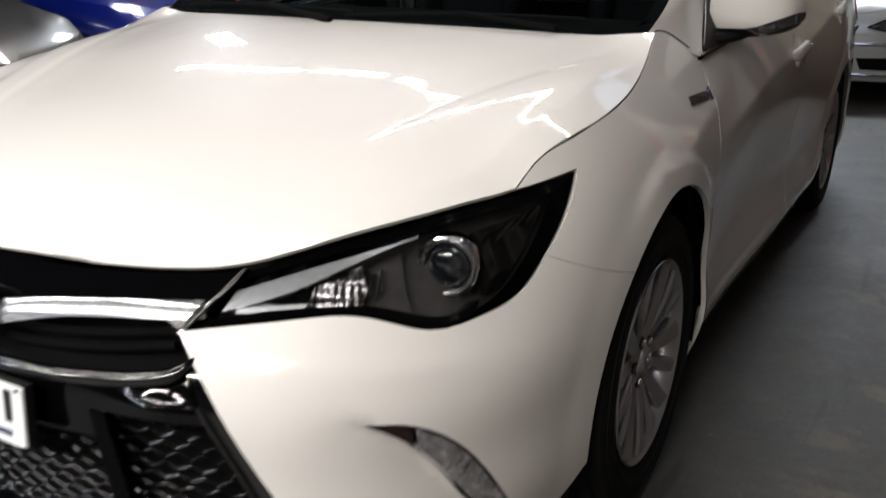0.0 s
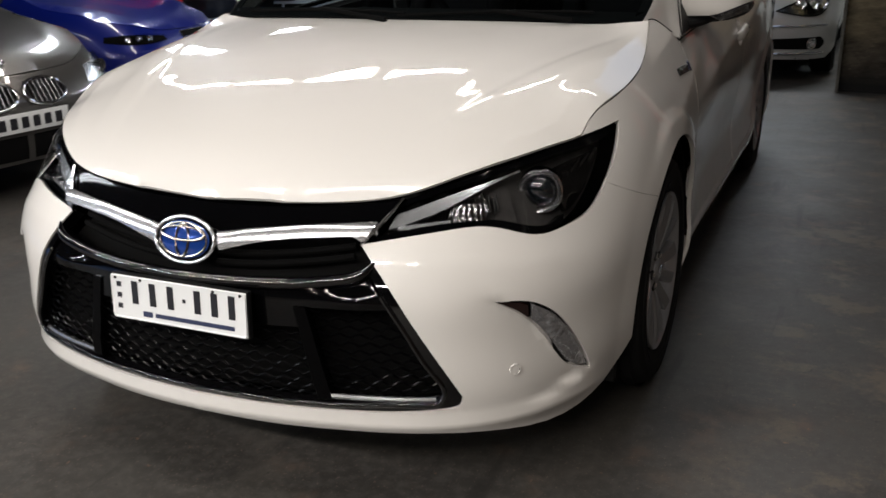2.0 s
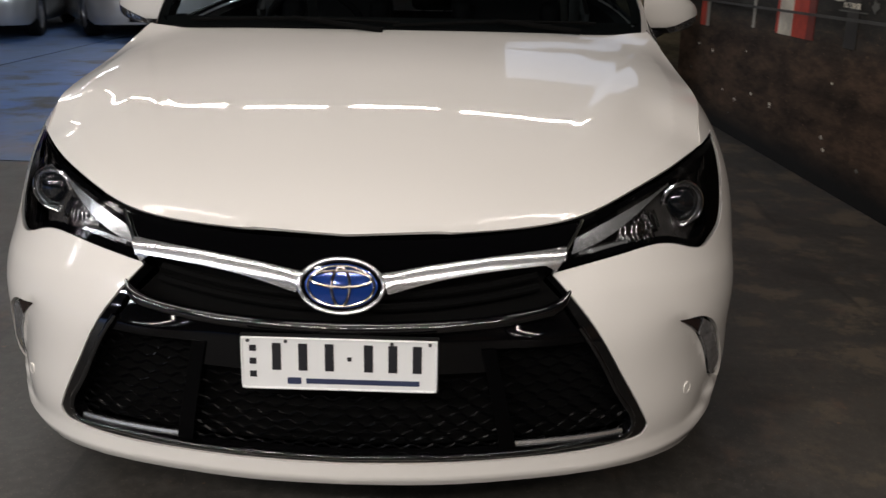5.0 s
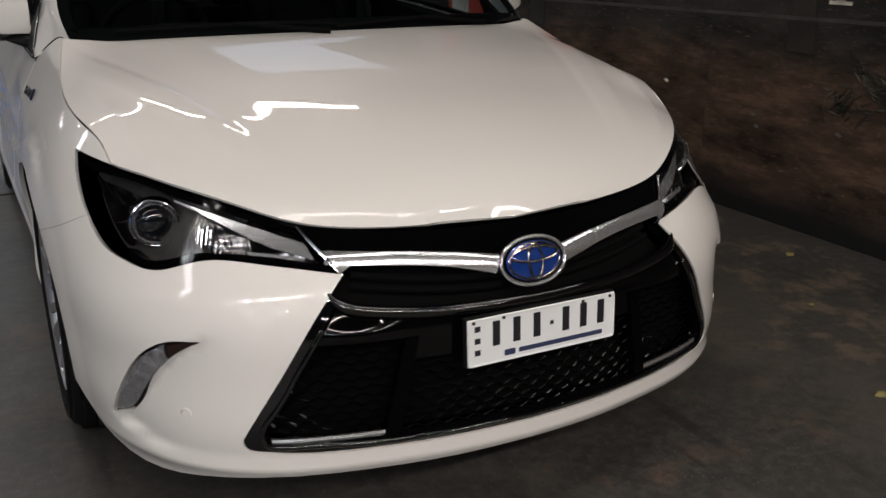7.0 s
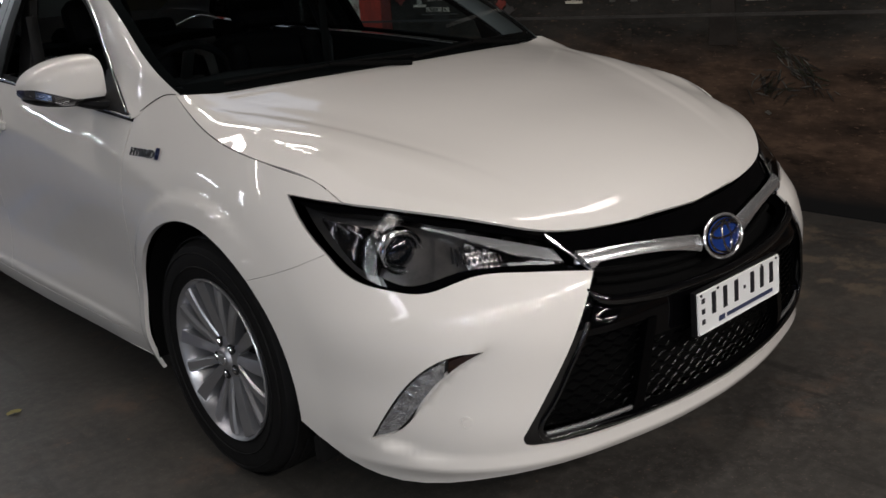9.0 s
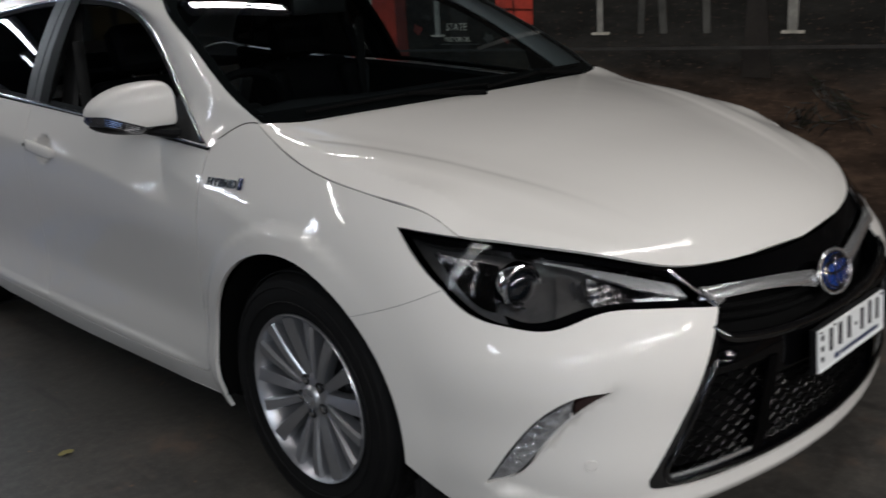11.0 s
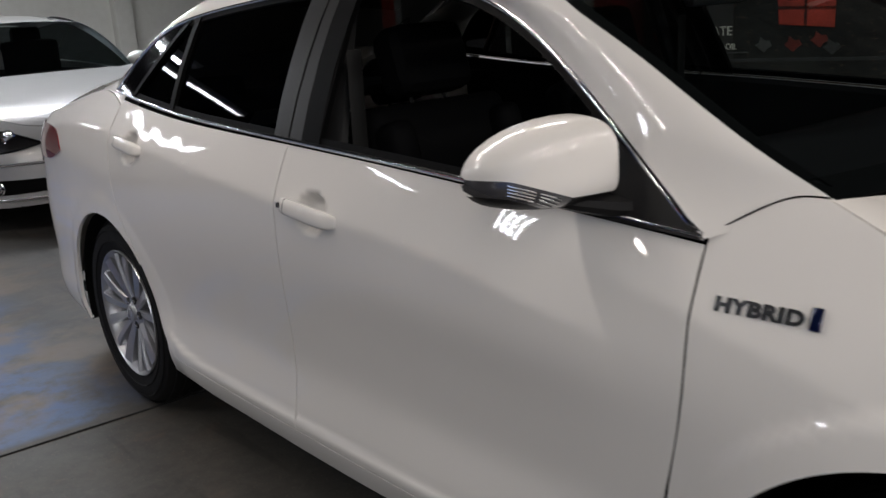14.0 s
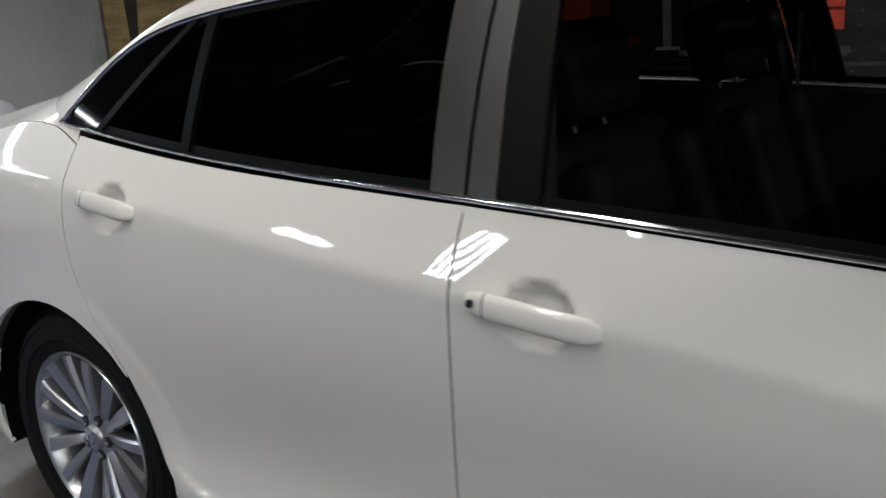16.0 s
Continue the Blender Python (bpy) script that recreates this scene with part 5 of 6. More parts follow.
# ---- the hall ----
def floor_material():
    """Grey floor paint, worn to brown concrete in patches; blue bays beyond the joint, worn through near the lane."""
    m = bpy.data.materials.new("floor_paint")
    m.use_nodes = True
    nt = m.node_tree
    N, L = nt.nodes.new, nt.links.new
    b = nt.nodes["Principled BSDF"]
    tc = N("ShaderNodeTexCoord")
    sep = N("ShaderNodeSeparateXYZ")
    L(tc.outputs["Object"], sep.inputs[0])

    def noise_tex(scale, detail=6, rough=.6):
        n = N("ShaderNodeTexNoise")
        n.inputs["Scale"].default_value, n.inputs["Detail"].default_value, n.inputs["Roughness"].default_value = scale, detail, rough
        L(tc.outputs["Object"], n.inputs["Vector"])
        return n.outputs[0]

    def rng(x, a, b2, c=0.0, d=1.0):
        r = N("ShaderNodeMapRange")
        r.interpolation_type = "SMOOTHSTEP"
        L(x, r.inputs[0])
        for i, v in enumerate((a, b2, c, d)):
            r.inputs[i + 1].default_value = v
        return r.outputs[0]

    def mth(op, x, y):
        q = N("ShaderNodeMath")
        q.operation = op
        for i, v in enumerate((x, y)):
            if isinstance(v, (int, float)):
                q.inputs[i].default_value = v
            else:
                L(v, q.inputs[i])
        return q.outputs[0]

    def mix(f, a, b2):
        x = N("ShaderNodeMix")
        x.data_type = "RGBA"
        L(f, x.inputs[0])
        for i, v in ((6, a), (7, b2)):
            if isinstance(v, tuple):
                x.inputs[i].default_value = (*v, 1)
            else:
                L(v, x.inputs[i])
        return x.outputs[2]

    big, mid_n, fine_n = noise_tex(.55), noise_tex(2.6, 8, .65), noise_tex(28, 6)
    grey = mix(rng(big, .38, .62), (.053, .050, .045), (.036, .033, .030))
    grey = mix(rng(fine_n, .38, .72), grey, (.064, .060, .054))
    cloud = mth("MULTIPLY", rng(noise_tex(1.1, 9, .74), .48, .62), .5)
    grey = mix(cloud, grey, (.088, .079, .068))
    stain = mth("MULTIPLY", rng(mid_n, .52, .66), rng(noise_tex(9, 5), .45, .62))
    grey = mix(mth("MULTIPLY", stain, .6), grey, (.135, .090, .066))
    worn = mth("MULTIPLY", mth("MULTIPLY", rng(noise_tex(3.4, 8, .72), .50, .60), rng(sep.outputs[0], .9, 1.4)), mth("MULTIPLY", rng(sep.outputs[1], -1.3, -.5), .8))
    grey = mix(worn, grey, (.130, .104, .076))
    dark = mth("MULTIPLY", rng(noise_tex(1.4, 4), .58, .70), .5)
    grey = mix(dark, grey, (.022, .021, .020))
    grey = mix(mth("MULTIPLY", rng(noise_tex(120, 2), .63, .69), .55), grey, (.17, .125, .10))
    grey = mix(mth("MULTIPLY", rng(noise_tex(45, 3), .66, .72), .6), grey, (.018, .017, .016))
    grey = mix(mth("MULTIPLY", rng(noise_tex(17, 5, .7), .66, .71), .7), grey, (.21, .115, .070))
    scuff = N("ShaderNodeTexNoise")
    turned = N("ShaderNodeMapping")
    turned.inputs["Rotation"].default_value, turned.inputs["Scale"].default_value = (0, 0, .5), (9, .9, 1)
    L(tc.outputs["Object"], turned.inputs[0])
    L(turned.outputs[0], scuff.inputs["Vector"])
    scuff.inputs["Scale"].default_value, scuff.inputs["Detail"].default_value = 1.6, 8
    grey = mix(mth("MULTIPLY", rng(scuff.outputs[0], .60, .70), .5), grey, (.020, .019, .018))
    # bays: blue paint
    wear = rng(noise_tex(1.7, 7, .7), .36, .54)
    far = rng(sep.outputs[0], -3.9, -5.0)
    near = mth("MULTIPLY", mth("MULTIPLY", rng(sep.outputs[1], 2.73, 2.80), rng(sep.outputs[0], -.72, -1.2)), wear)
    mask = mth("MAXIMUM", mth("MULTIPLY", far, rng(wear, -.6, .6)), mth("MULTIPLY", near, .95))
    blue = mix(rng(mid_n, .35, .65), (.045, .115, .32), (.09, .15, .28))
    col = mix(mask, grey, blue)
    tan = mth("MULTIPLY", mth("MULTIPLY", rng(sep.outputs[1], 2.75, 3.1), rng(sep.outputs[0], -.45, -.9)), mth("MULTIPLY", rng(noise_tex(1.6, 5), .42, .55), rng(sep.outputs[0], -3.6, -2.2)))
    col = mix(mth("MULTIPLY", tan, .7), col, (.19, .145, .10))
    L(col, b.inputs["Base Color"])
    L(mth("ADD", mth("MULTIPLY", mid_n, .40), .28), b.inputs["Roughness"])
    b.inputs["Specular IOR Level"].default_value = .38
    k = N("ShaderNodeBump")
    k.inputs["Strength"].default_value, k.inputs["Distance"].default_value = .25, .004
    L(mth("ADD", mth("MULTIPLY", fine_n, .5), mid_n), k.inputs["Height"])
    L(k.outputs[0], b.inputs["Normal"])
    return m


def mural_material(name, ground, band, upper, z1, z2):
    """Flat paint on a wall: a dark foreground, a dim band and a darker distance, brushed in long strokes. The colour
    nears black towards the floor.
    """
    m = bpy.data.materials.new(name)
    m.use_nodes = True
    nt = m.node_tree
    N, L = nt.nodes.new, nt.links.new
    b = nt.nodes["Principled BSDF"]
    tc = N("ShaderNodeTexCoord")
    mp = N("ShaderNodeMapping")
    mp.inputs["Scale"].default_value = (1.0, 1.0, 3.4)
    L(tc.outputs["Object"], mp.inputs[0])
    sep = N("ShaderNodeSeparateXYZ")
    L(tc.outputs["Object"], sep.inputs[0])

    def strokes(scale, lo, hi, amount):
        n = N("ShaderNodeTexNoise")
        n.inputs["Scale"].default_value, n.inputs["Detail"].default_value, n.inputs["Roughness"].default_value = scale, 9, .68
        L(mp.outputs[0], n.inputs["Vector"])
        r = N("ShaderNodeMapRange")
        r.inputs[1].default_value, r.inputs[2].default_value, r.inputs[4].default_value = lo, hi, amount
        L(n.outputs[0], r.inputs[0])
        return r.outputs[0], n.outputs[0]

    def mix(f, a, c):
        x = N("ShaderNodeMix")
        x.data_type = "RGBA"
        L(f, x.inputs[0])
        for i, v in ((6, a), (7, c)):
            if isinstance(v, tuple):
                x.inputs[i].default_value = (*v, 1)
            else:
                L(v, x.inputs[i])
        return x.outputs[2]

    def step(z, w, wob):
        q = N("ShaderNodeMath")
        q.operation = "MULTIPLY_ADD"
        L(wob, q.inputs[0])
        q.inputs[1].default_value = .30
        L(sep.outputs[2], q.inputs[2])
        r = N("ShaderNodeMapRange")
        r.inputs[1].default_value, r.inputs[2].default_value = z + .15 - w, z + .15 + w
        L(q.outputs[0], r.inputs[0])
        return r.outputs[0]
    f1, n1 = strokes(1.6, .42, .60, 1)
    f2, n2 = strokes(5.5, .45, .62, .85)
    f3, n3 = strokes(20, .58, .66, .7)
    g = mix(f1, ground, tuple(c * .16 for c in ground))
    g = mix(f2, g, tuple(c * .45 for c in ground))
    bnd = mix(f1, band, tuple(c * .4 for c in band))
    u = mix(f1, upper, tuple(c * .35 for c in upper))
    u = mix(f2, u, tuple(c * .6 for c in upper))
    col = mix(step(z1, .10, n2), g, bnd)
    col = mix(step(z2, .04, n3), col, u)
    col = mix(f3, col, tuple(min(1, c * 1.6) for c in ground))
    # blends to near black over the lowest 0.2 m of the wall
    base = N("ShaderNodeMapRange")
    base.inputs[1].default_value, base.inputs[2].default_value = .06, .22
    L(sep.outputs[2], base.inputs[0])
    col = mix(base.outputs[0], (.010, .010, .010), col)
    L(col, b.inputs["Base Color"])
    b.inputs["Roughness"].default_value = .8
    b.inputs["Specular IOR Level"].default_value = .2
    k = N("ShaderNodeBump")
    k.inputs["Strength"].default_value, k.inputs["Distance"].default_value = .35, .004
    L(n3, k.inputs["Height"])
    L(k.outputs[0], b.inputs["Normal"])
    return m


FLOOR = floor_material()
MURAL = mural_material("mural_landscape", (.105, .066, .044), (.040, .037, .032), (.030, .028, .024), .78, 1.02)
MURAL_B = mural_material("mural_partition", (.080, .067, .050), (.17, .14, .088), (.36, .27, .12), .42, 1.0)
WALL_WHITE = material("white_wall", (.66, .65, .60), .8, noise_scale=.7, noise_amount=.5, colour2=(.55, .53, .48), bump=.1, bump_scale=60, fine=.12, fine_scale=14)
# darkened copy for walls out of view, so gloss black reflects little
WALL_UNSEEN = material("unseen_dark_wall", (.035, .035, .033), .85, noise_scale=.7, noise_amount=.5, colour2=(.02, .02, .019), bump=.1, bump_scale=60, fine=.12, fine_scale=14)
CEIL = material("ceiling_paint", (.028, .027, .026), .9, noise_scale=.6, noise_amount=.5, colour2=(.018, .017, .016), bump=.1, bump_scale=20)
LAMP_WHITE = material("lamp_white", (.75, .75, .72), .5, fine=.1, fine_scale=40)
bm = bmesh.new()
box(bm, (-7, 2, -.1), (34, 36, .2))
tagged(part("floor", bm, FLOOR), "grey painted concrete floor with worn blue bays", "floor", kind="structure")
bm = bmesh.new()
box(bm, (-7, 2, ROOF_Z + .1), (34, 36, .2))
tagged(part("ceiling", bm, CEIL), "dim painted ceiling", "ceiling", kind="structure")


def wall(name, a, b, h, mat, label, thick=.2, z0=0.0):
    a, b = Vector((*a, 0)), Vector((*b, 0))
    bm = bmesh.new()
    length = (b - a).length
    box(bm, (length / 2, -thick / 2, z0 + h / 2), (length, thick, h))
    ob = part(name, bm, mat)
    d = b - a
    ob.matrix_world = Matrix.Translation(a) @ Matrix.Rotation(math.atan2(d.y, d.x), 4, "Z")
    return tagged(ob, label, "wall", kind="structure")


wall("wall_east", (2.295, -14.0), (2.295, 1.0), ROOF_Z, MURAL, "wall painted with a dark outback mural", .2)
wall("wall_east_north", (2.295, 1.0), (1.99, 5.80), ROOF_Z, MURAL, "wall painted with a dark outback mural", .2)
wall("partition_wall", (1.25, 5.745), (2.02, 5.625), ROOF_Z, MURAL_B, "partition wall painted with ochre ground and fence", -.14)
wall("wall_north", (-24, 17.5), (6, 17.5), ROOF_Z, WALL_WHITE, "white rendered wall", -.2)
wall("wall_north_near", (-1.5, 11.3), (6, 11.3), ROOF_Z, WALL_WHITE, "white rendered wall", -.2)
# south and west walls are unseen; their dark colour only tames reflections
wall("wall_south", (-24, -13), (6, -13), ROOF_Z, WALL_UNSEEN, "unseen wall, darkened to keep reflections low", .2)
wall("wall_west", (-22, -14), (-22, 18), ROOF_Z, WALL_UNSEEN, "unseen wall, darkened to keep reflections low", -.2)
wall("wall_far_east", (5.8, 5), (5.8, 12), ROOF_Z, WALL_WHITE, "white rendered wall", -.2)
bm = bmesh.new()
box(bm, (2.62, 11.22, ROOF_Z / 2), (.22, .16, ROOF_Z), .012)
tagged(part("pilaster", bm, WALL_WHITE), "pale wall pilaster", "pilaster", kind="structure")
# joints cut into the floor
JOINT = material("joint", (.012, .012, .012), .9)
for x0, y0, x1, y1 in ((-9, 3.05, -.2, 2.66), (-4.9, -6, -4.9, 12)):
    bm = bmesh.new()
    d = Vector((x1 - x0, y1 - y0, 0))
    box(bm, (d.length / 2, 0, .002), (d.length, .008, .004), 0, Matrix.Translation((x0, y0, 0)) @ Matrix.Rotation(math.atan2(d.y, d.x), 4, "Z"))
    tagged(part("floor_joint", bm, JOINT), "dark saw-cut floor joint", "joint", kind="structure")

# painted figures of the mural, a coat of paint thick
PAINT = {k: material("mural_" + k, c, .5, noise_scale=6, noise_amount=.8, colour2=tuple(v * .4 for v in c), fine=.3, fine_scale=60) for k, c in
         dict(white=(.46, .44, .39), red=(.60, .06, .03), rust=(.20, .030, .018), cream=(.80, .74, .62), bark=(.030, .024, .019), leaf=(.035, .040, .022), rail=(.055, .050, .045), grey=(.12, .115, .10)).items()}


bm = bmesh.new()
box(bm, (1.240, 5.742, ROOF_Z / 2), (.024, .15, ROOF_Z), .004)
tagged(part("partition_post", bm, PAINT["grey"]), "pale painted post at the partition's end", "post", kind="structure")


def on_wall(y, z, out=.004):
    x = 2.295 if y < 1 else 2.295 - (y - 1) * (.305 / 4.8)
    return (x - out, y, z)


def painted(name, pts, mat, label):
    """A flat painted shape on the mural wall, from corners of length and height."""
    bm = bmesh.new()
    a = [bm.verts.new(on_wall(y, z, .005)) for y, z in pts]
    b = [bm.verts.new(on_wall(y, z, -.001)) for y, z in pts]
    bm.faces.new(a)
    for i in range(len(a)):
        bm.faces.new((a[i], b[i], b[(i + 1) % len(a)], a[(i + 1) % len(a)]))
    return tagged(part(name, bm, mat, smooth=False), label, "mural detail", "painted figures of the mural", "structure")


for y, w in ((1.38, .035), (.26, .05), (-.82, .05), (2.62, .04)):
    painted("painted_post", [(y - w / 2, 1.03), (y + w / 2, 1.03), (y + w / 2, 2.6), (y - w / 2, 2.6)], PAINT["white"], "painted white verandah post")
    painted("painted_post_foot", [(y - .06, 1.016), (y + .055, 1.016), (y + .055, 1.031), (y - .06, 1.031)], PAINT["cream"], "painted pale post foot")
painted("painted_rail", [(-3, .985), (5.3, .90), (5.3, .915), (-3, 1.0)], PAINT["rail"], "painted boardwalk edge")
for y, w, lean in ((.98, .022, .03), (1.12, .018, -.02), (.72, .02, .02), (-.2, .02, .02)):
    painted("painted_leg", [(y - w, 1.02), (y + w, 1.02), (y + w + lean, 1.5), (y - w + lean, 1.5)], PAINT["grey"], "painted trestle leg")
painted("painted_drum", [(1.85, 1.08), (2.12, 1.10), (2.15, 1.62), (1.84, 1.62)], PAINT["red"], "painted red fuel drum")
for z in (1.16, 1.26, 1.37, 1.48):
    painted("painted_drum_band", [(1.845, z), (2.135, z + .01), (2.135, z + .026), (1.845, z + .014)], PAINT["bark"], "painted dark drum band")
painted("painted_drum_band", [(1.98, 1.09), (1.995, 1.09), (2.005, 1.61), (1.99, 1.61)], PAINT["bark"], "painted dark drum band")
painted("painted_trunk", [(.36, .80), (.52, .80), (.49, 1.3), (.53, 2.4), (.40, 2.4), (.41, 1.3)], PAINT["bark"], "painted dark tree trunk")
for y0, y1, c in ((3.22, 3.43, "cream"), (3.00, 3.216, "red"), (3.434, 3.475, "red"), (2.90, 2.996, "rust"), (4.92, 5.06, "red"), (4.86, 4.93, "white"), (3.86, 3.90, "white"), (2.36, 2.50, "bark")):
    painted("painted_pillar", [(y0, .78 if y1 < 4 else .72), (y1, .78 if y1 < 4 else .72), (y1, 2.6), (y0, 2.6)], PAINT[c], f"painted {'dark' if c == 'bark' else c} shopfront pillar")
painted("painted_emblem", [(3.385, 1.195), (3.36, 1.215), (3.335, 1.212), (3.315, 1.238), (3.30, 1.232), (3.312, 1.208), (3.275, 1.222), (3.285, 1.198), (3.31, 1.186), (3.292, 1.158), (3.318, 1.172), (3.335, 1.180), (3.355, 1.176)], PAINT["red"], "painted small red winged emblem")


def painted_words(body, y, z, size, mat, label):
    """Lettering painted on the mural wall, read from the hall."""
    cu = bpy.data.curves.new("lettering", "FONT")
    cu.body, cu.size, cu.extrude, cu.align_x = body, size, .002, "CENTER"
    tmp = new("lettering_text", cu)
    me = bpy.data.meshes.new_from_object(tmp)
    bpy.data.objects.remove(tmp)
    me.materials.append(mat)
    ob = new("painted_lettering", me)
    ob.matrix_world = Matrix.Translation(on_wall(y, z, .006)) @ Matrix(((0, 0, -1, 0), (-1, 0, 0, 0), (0, 1, 0, 0), (0, 0, 0, 1)))
    tagged(ob, label, "mural detail", "painted figures of the mural", "structure")


painted_words("STATE", 2.455, 1.055, .066, PAINT["cream"], "painted pale lettering of an oil sign")
painted_words("MOTOR OIL", 2.45, .985, .042, PAINT["cream"], "painted pale small lettering of an oil sign")
painted("painted_sign_edge", [(2.28, .965), (2.60, .965), (2.60, .972), (2.28, .972)], PAINT["grey"], "painted sign edge")
for y, z, c in ((3.25, 1.02, "rust"), (2.05, 1.00, "rust"), (1.92, 1.02, "rust"), (1.86, .985, "rail"), (2.2, 1.0, "grey"), (2.8, 1.06, "rust")):
    painted("painted_leaf", [(y - .045, z), (y - .02, z - .012), (y - .005, z - .032), (y + .018, z - .014), (y + .042, z + .004), (y + .022, z + .016), (y + .016, z + .042), (y - .010, z + .022), (y - .030, z + .026)], PAINT[c], f"painted {c} leaf figure")
rnd = random.Random(3)
for k in range(34):
    y, z, r = rnd.uniform(-4.5, 5.4), rnd.uniform(.10, .62), rnd.uniform(.006, .02)
    painted("painted_fleck", [(y - r, z), (y - .3 * r, z - .5 * r), (y + r, z + .2 * r), (y + .2 * r, z + .8 * r)], PAINT["cream" if k % 3 else "grey"], "painted pale grass fleck")
for k in range(20):
    y, z, r = rnd.uniform(-3.5, 5.4), rnd.uniform(1.05, 1.9), rnd.uniform(.03, .09)
    painted("painted_leaf", [(y - r, z), (y - .3 * r, z - .3 * r), (y + r, z + .1 * r), (y + .2 * r, z + .5 * r)], PAINT[("bark", "grey", "bark", "leaf")[k % 4]], "painted leaf figure")
for k in range(120):
    # two clumps of narrow leaves leaning together
    side_k = k % 5 < 2
    y = rnd.gauss(.17, .05) if side_k else rnd.gauss(.02, .075)
    z = rnd.gauss(.61, .03) if side_k else rnd.gauss(.68, .03) + .6 * y
    a = rnd.gauss(-.7, .6) if side_k else rnd.gauss(.5, .5)
    r = rnd.uniform(.016, .044)
    c, d = r * math.cos(a), r * math.sin(a)
    painted("painted_bush", [(y + c, z + d), (y - .10 * d, z + .10 * c), (y - c, z - d), (y + .10 * d, z - .10 * c)], PAINT[("leaf", "rail", "bark", "grey")[k % 4]], "painted dull green shrub")
# partition figures: a trunk and fence wires
PD = Vector((.77, -.12, 0)).normalized()


def on_partition(u, z, out=.004):
    p = Vector((1.25, 5.745, 0)) + PD * u + Vector((-.154, -.988, 0)) * out
    return (p.x, p.y, z)


def painted_p(name, pts, mat, label):
    bm = bmesh.new()
    a = [bm.verts.new(on_partition(u, z, .005)) for u, z in pts]
    b = [bm.verts.new(on_partition(u, z, -.001)) for u, z in pts]
    bm.faces.new(a)
    for i in range(len(a)):
        bm.faces.new((a[i], b[i], b[(i + 1) % len(a)], a[(i + 1) % len(a)]))
    tagged(part(name, bm, mat, smooth=False), label, "mural detail", "painted figures of the mural", "structure")


painted_p("painted_trunk", [(.20, .86), (.25, .86), (.24, 1.2), (.27, 1.5), (.18, 1.5), (.19, 1.2)], PAINT["bark"], "painted dark tree trunk")
for z in (.92, .99, 1.06):
    painted_p("painted_wire", [(.01, z), (.75, z + .01), (.75, z + .018), (.01, z + .008)], PAINT["bark"], "painted fence wire")

# ---- lights: fluorescent battens in rows under the ceiling ----
def batten(name, x, y, tubes, power, colour, length=1.2, turn=0, pitch=.075, bore=.030):
    fix = thing(name, "white fluorescent batten fixed under the ceiling", "lamp", pose(x, y, ROOF_Z, 0, 0, turn), "ceiling battens")
    bm = bmesh.new()
    w = .05 + pitch * tubes
    box(bm, (0, 0, -.035), (length + .06, w, .06), .008)
    part("body", bm, LAMP_WHITE, fix)
    for sx in (-1, 1):
        bm = bmesh.new()
        box(bm, (sx * (length / 2 + .012), 0, -.08), (.025, w, .05), .006)
        part("end_cap", bm, LAMP_WHITE, fix)
    for k in range(tubes):
        oy = (k - (tubes - 1) / 2) * pitch
        light = bpy.data.lights.new("tube", "AREA")
        light.shape, light.size, light.size_y, light.energy, light.color = "RECTANGLE", length, bore, power / tubes, colour
        ob = new("tube", light)
        ob.parent, ob.matrix_basis = fix, pose(0, oy, -.105)


WARM, COOL = (1, .95, .88), (.88, .95, 1)
for y, tubes, x0, x1, gain in ((-8.0, 2, 1.3, -12, 5.2), (-4.6, 3, 1.3, -8, 5.2), (-1.2, 3, 1.3, -6, .7), (7.7, 3, 1.3, -2.5, 3.5), (12.6, 2, -3, -14, 2.6)):
    x = x0
    while x > x1:
        if not (y in (-8.0, 12.6) and round((x0 - x) / 1.42) % 2):
            batten("ceiling_batten", x, y, tubes, TUBE_POWER * gain, WARM if x > -3.2 and y < 5 else COOL)
        x -= 1.42
# the short battens over the bonnet, and one set aslant beside them
for k in range(6):
    x = .62 - .82 * k
    batten("ceiling_batten", x, 2.13 - .14 * x + (.04 if k % 2 else -.02), 2, TUBE_POWER * .6, WARM, .67, -8, .045, .028)
batten("ceiling_batten", -4.85, 4.5, 4, TUBE_POWER * 2.2, COOL, 1.7, -42)
batten("ceiling_batten", -4.15, 5.55, 4, TUBE_POWER * .7, COOL, .67, 0, .045, .028)
batten("ceiling_batten", -2.75, 8.4, 3, TUBE_POWER * 1.2, COOL)
# a translucent sheet let into the ceiling lets grey daylight in
SKY = material("skylight_sheet", (.7, .78, .85), .4, emit=(.62, .76, 1.0), emit_power=.8)
bm = bmesh.new()
box(bm, (1.15, 3.95, ROOF_Z - .012), (1.1, 1.9, .02), .004)
tagged(part("skylight", bm, SKY), "pale blue translucent skylight sheet", "skylight", kind="structure")

# ---- the other parked cars ----
BG_STEP = .07


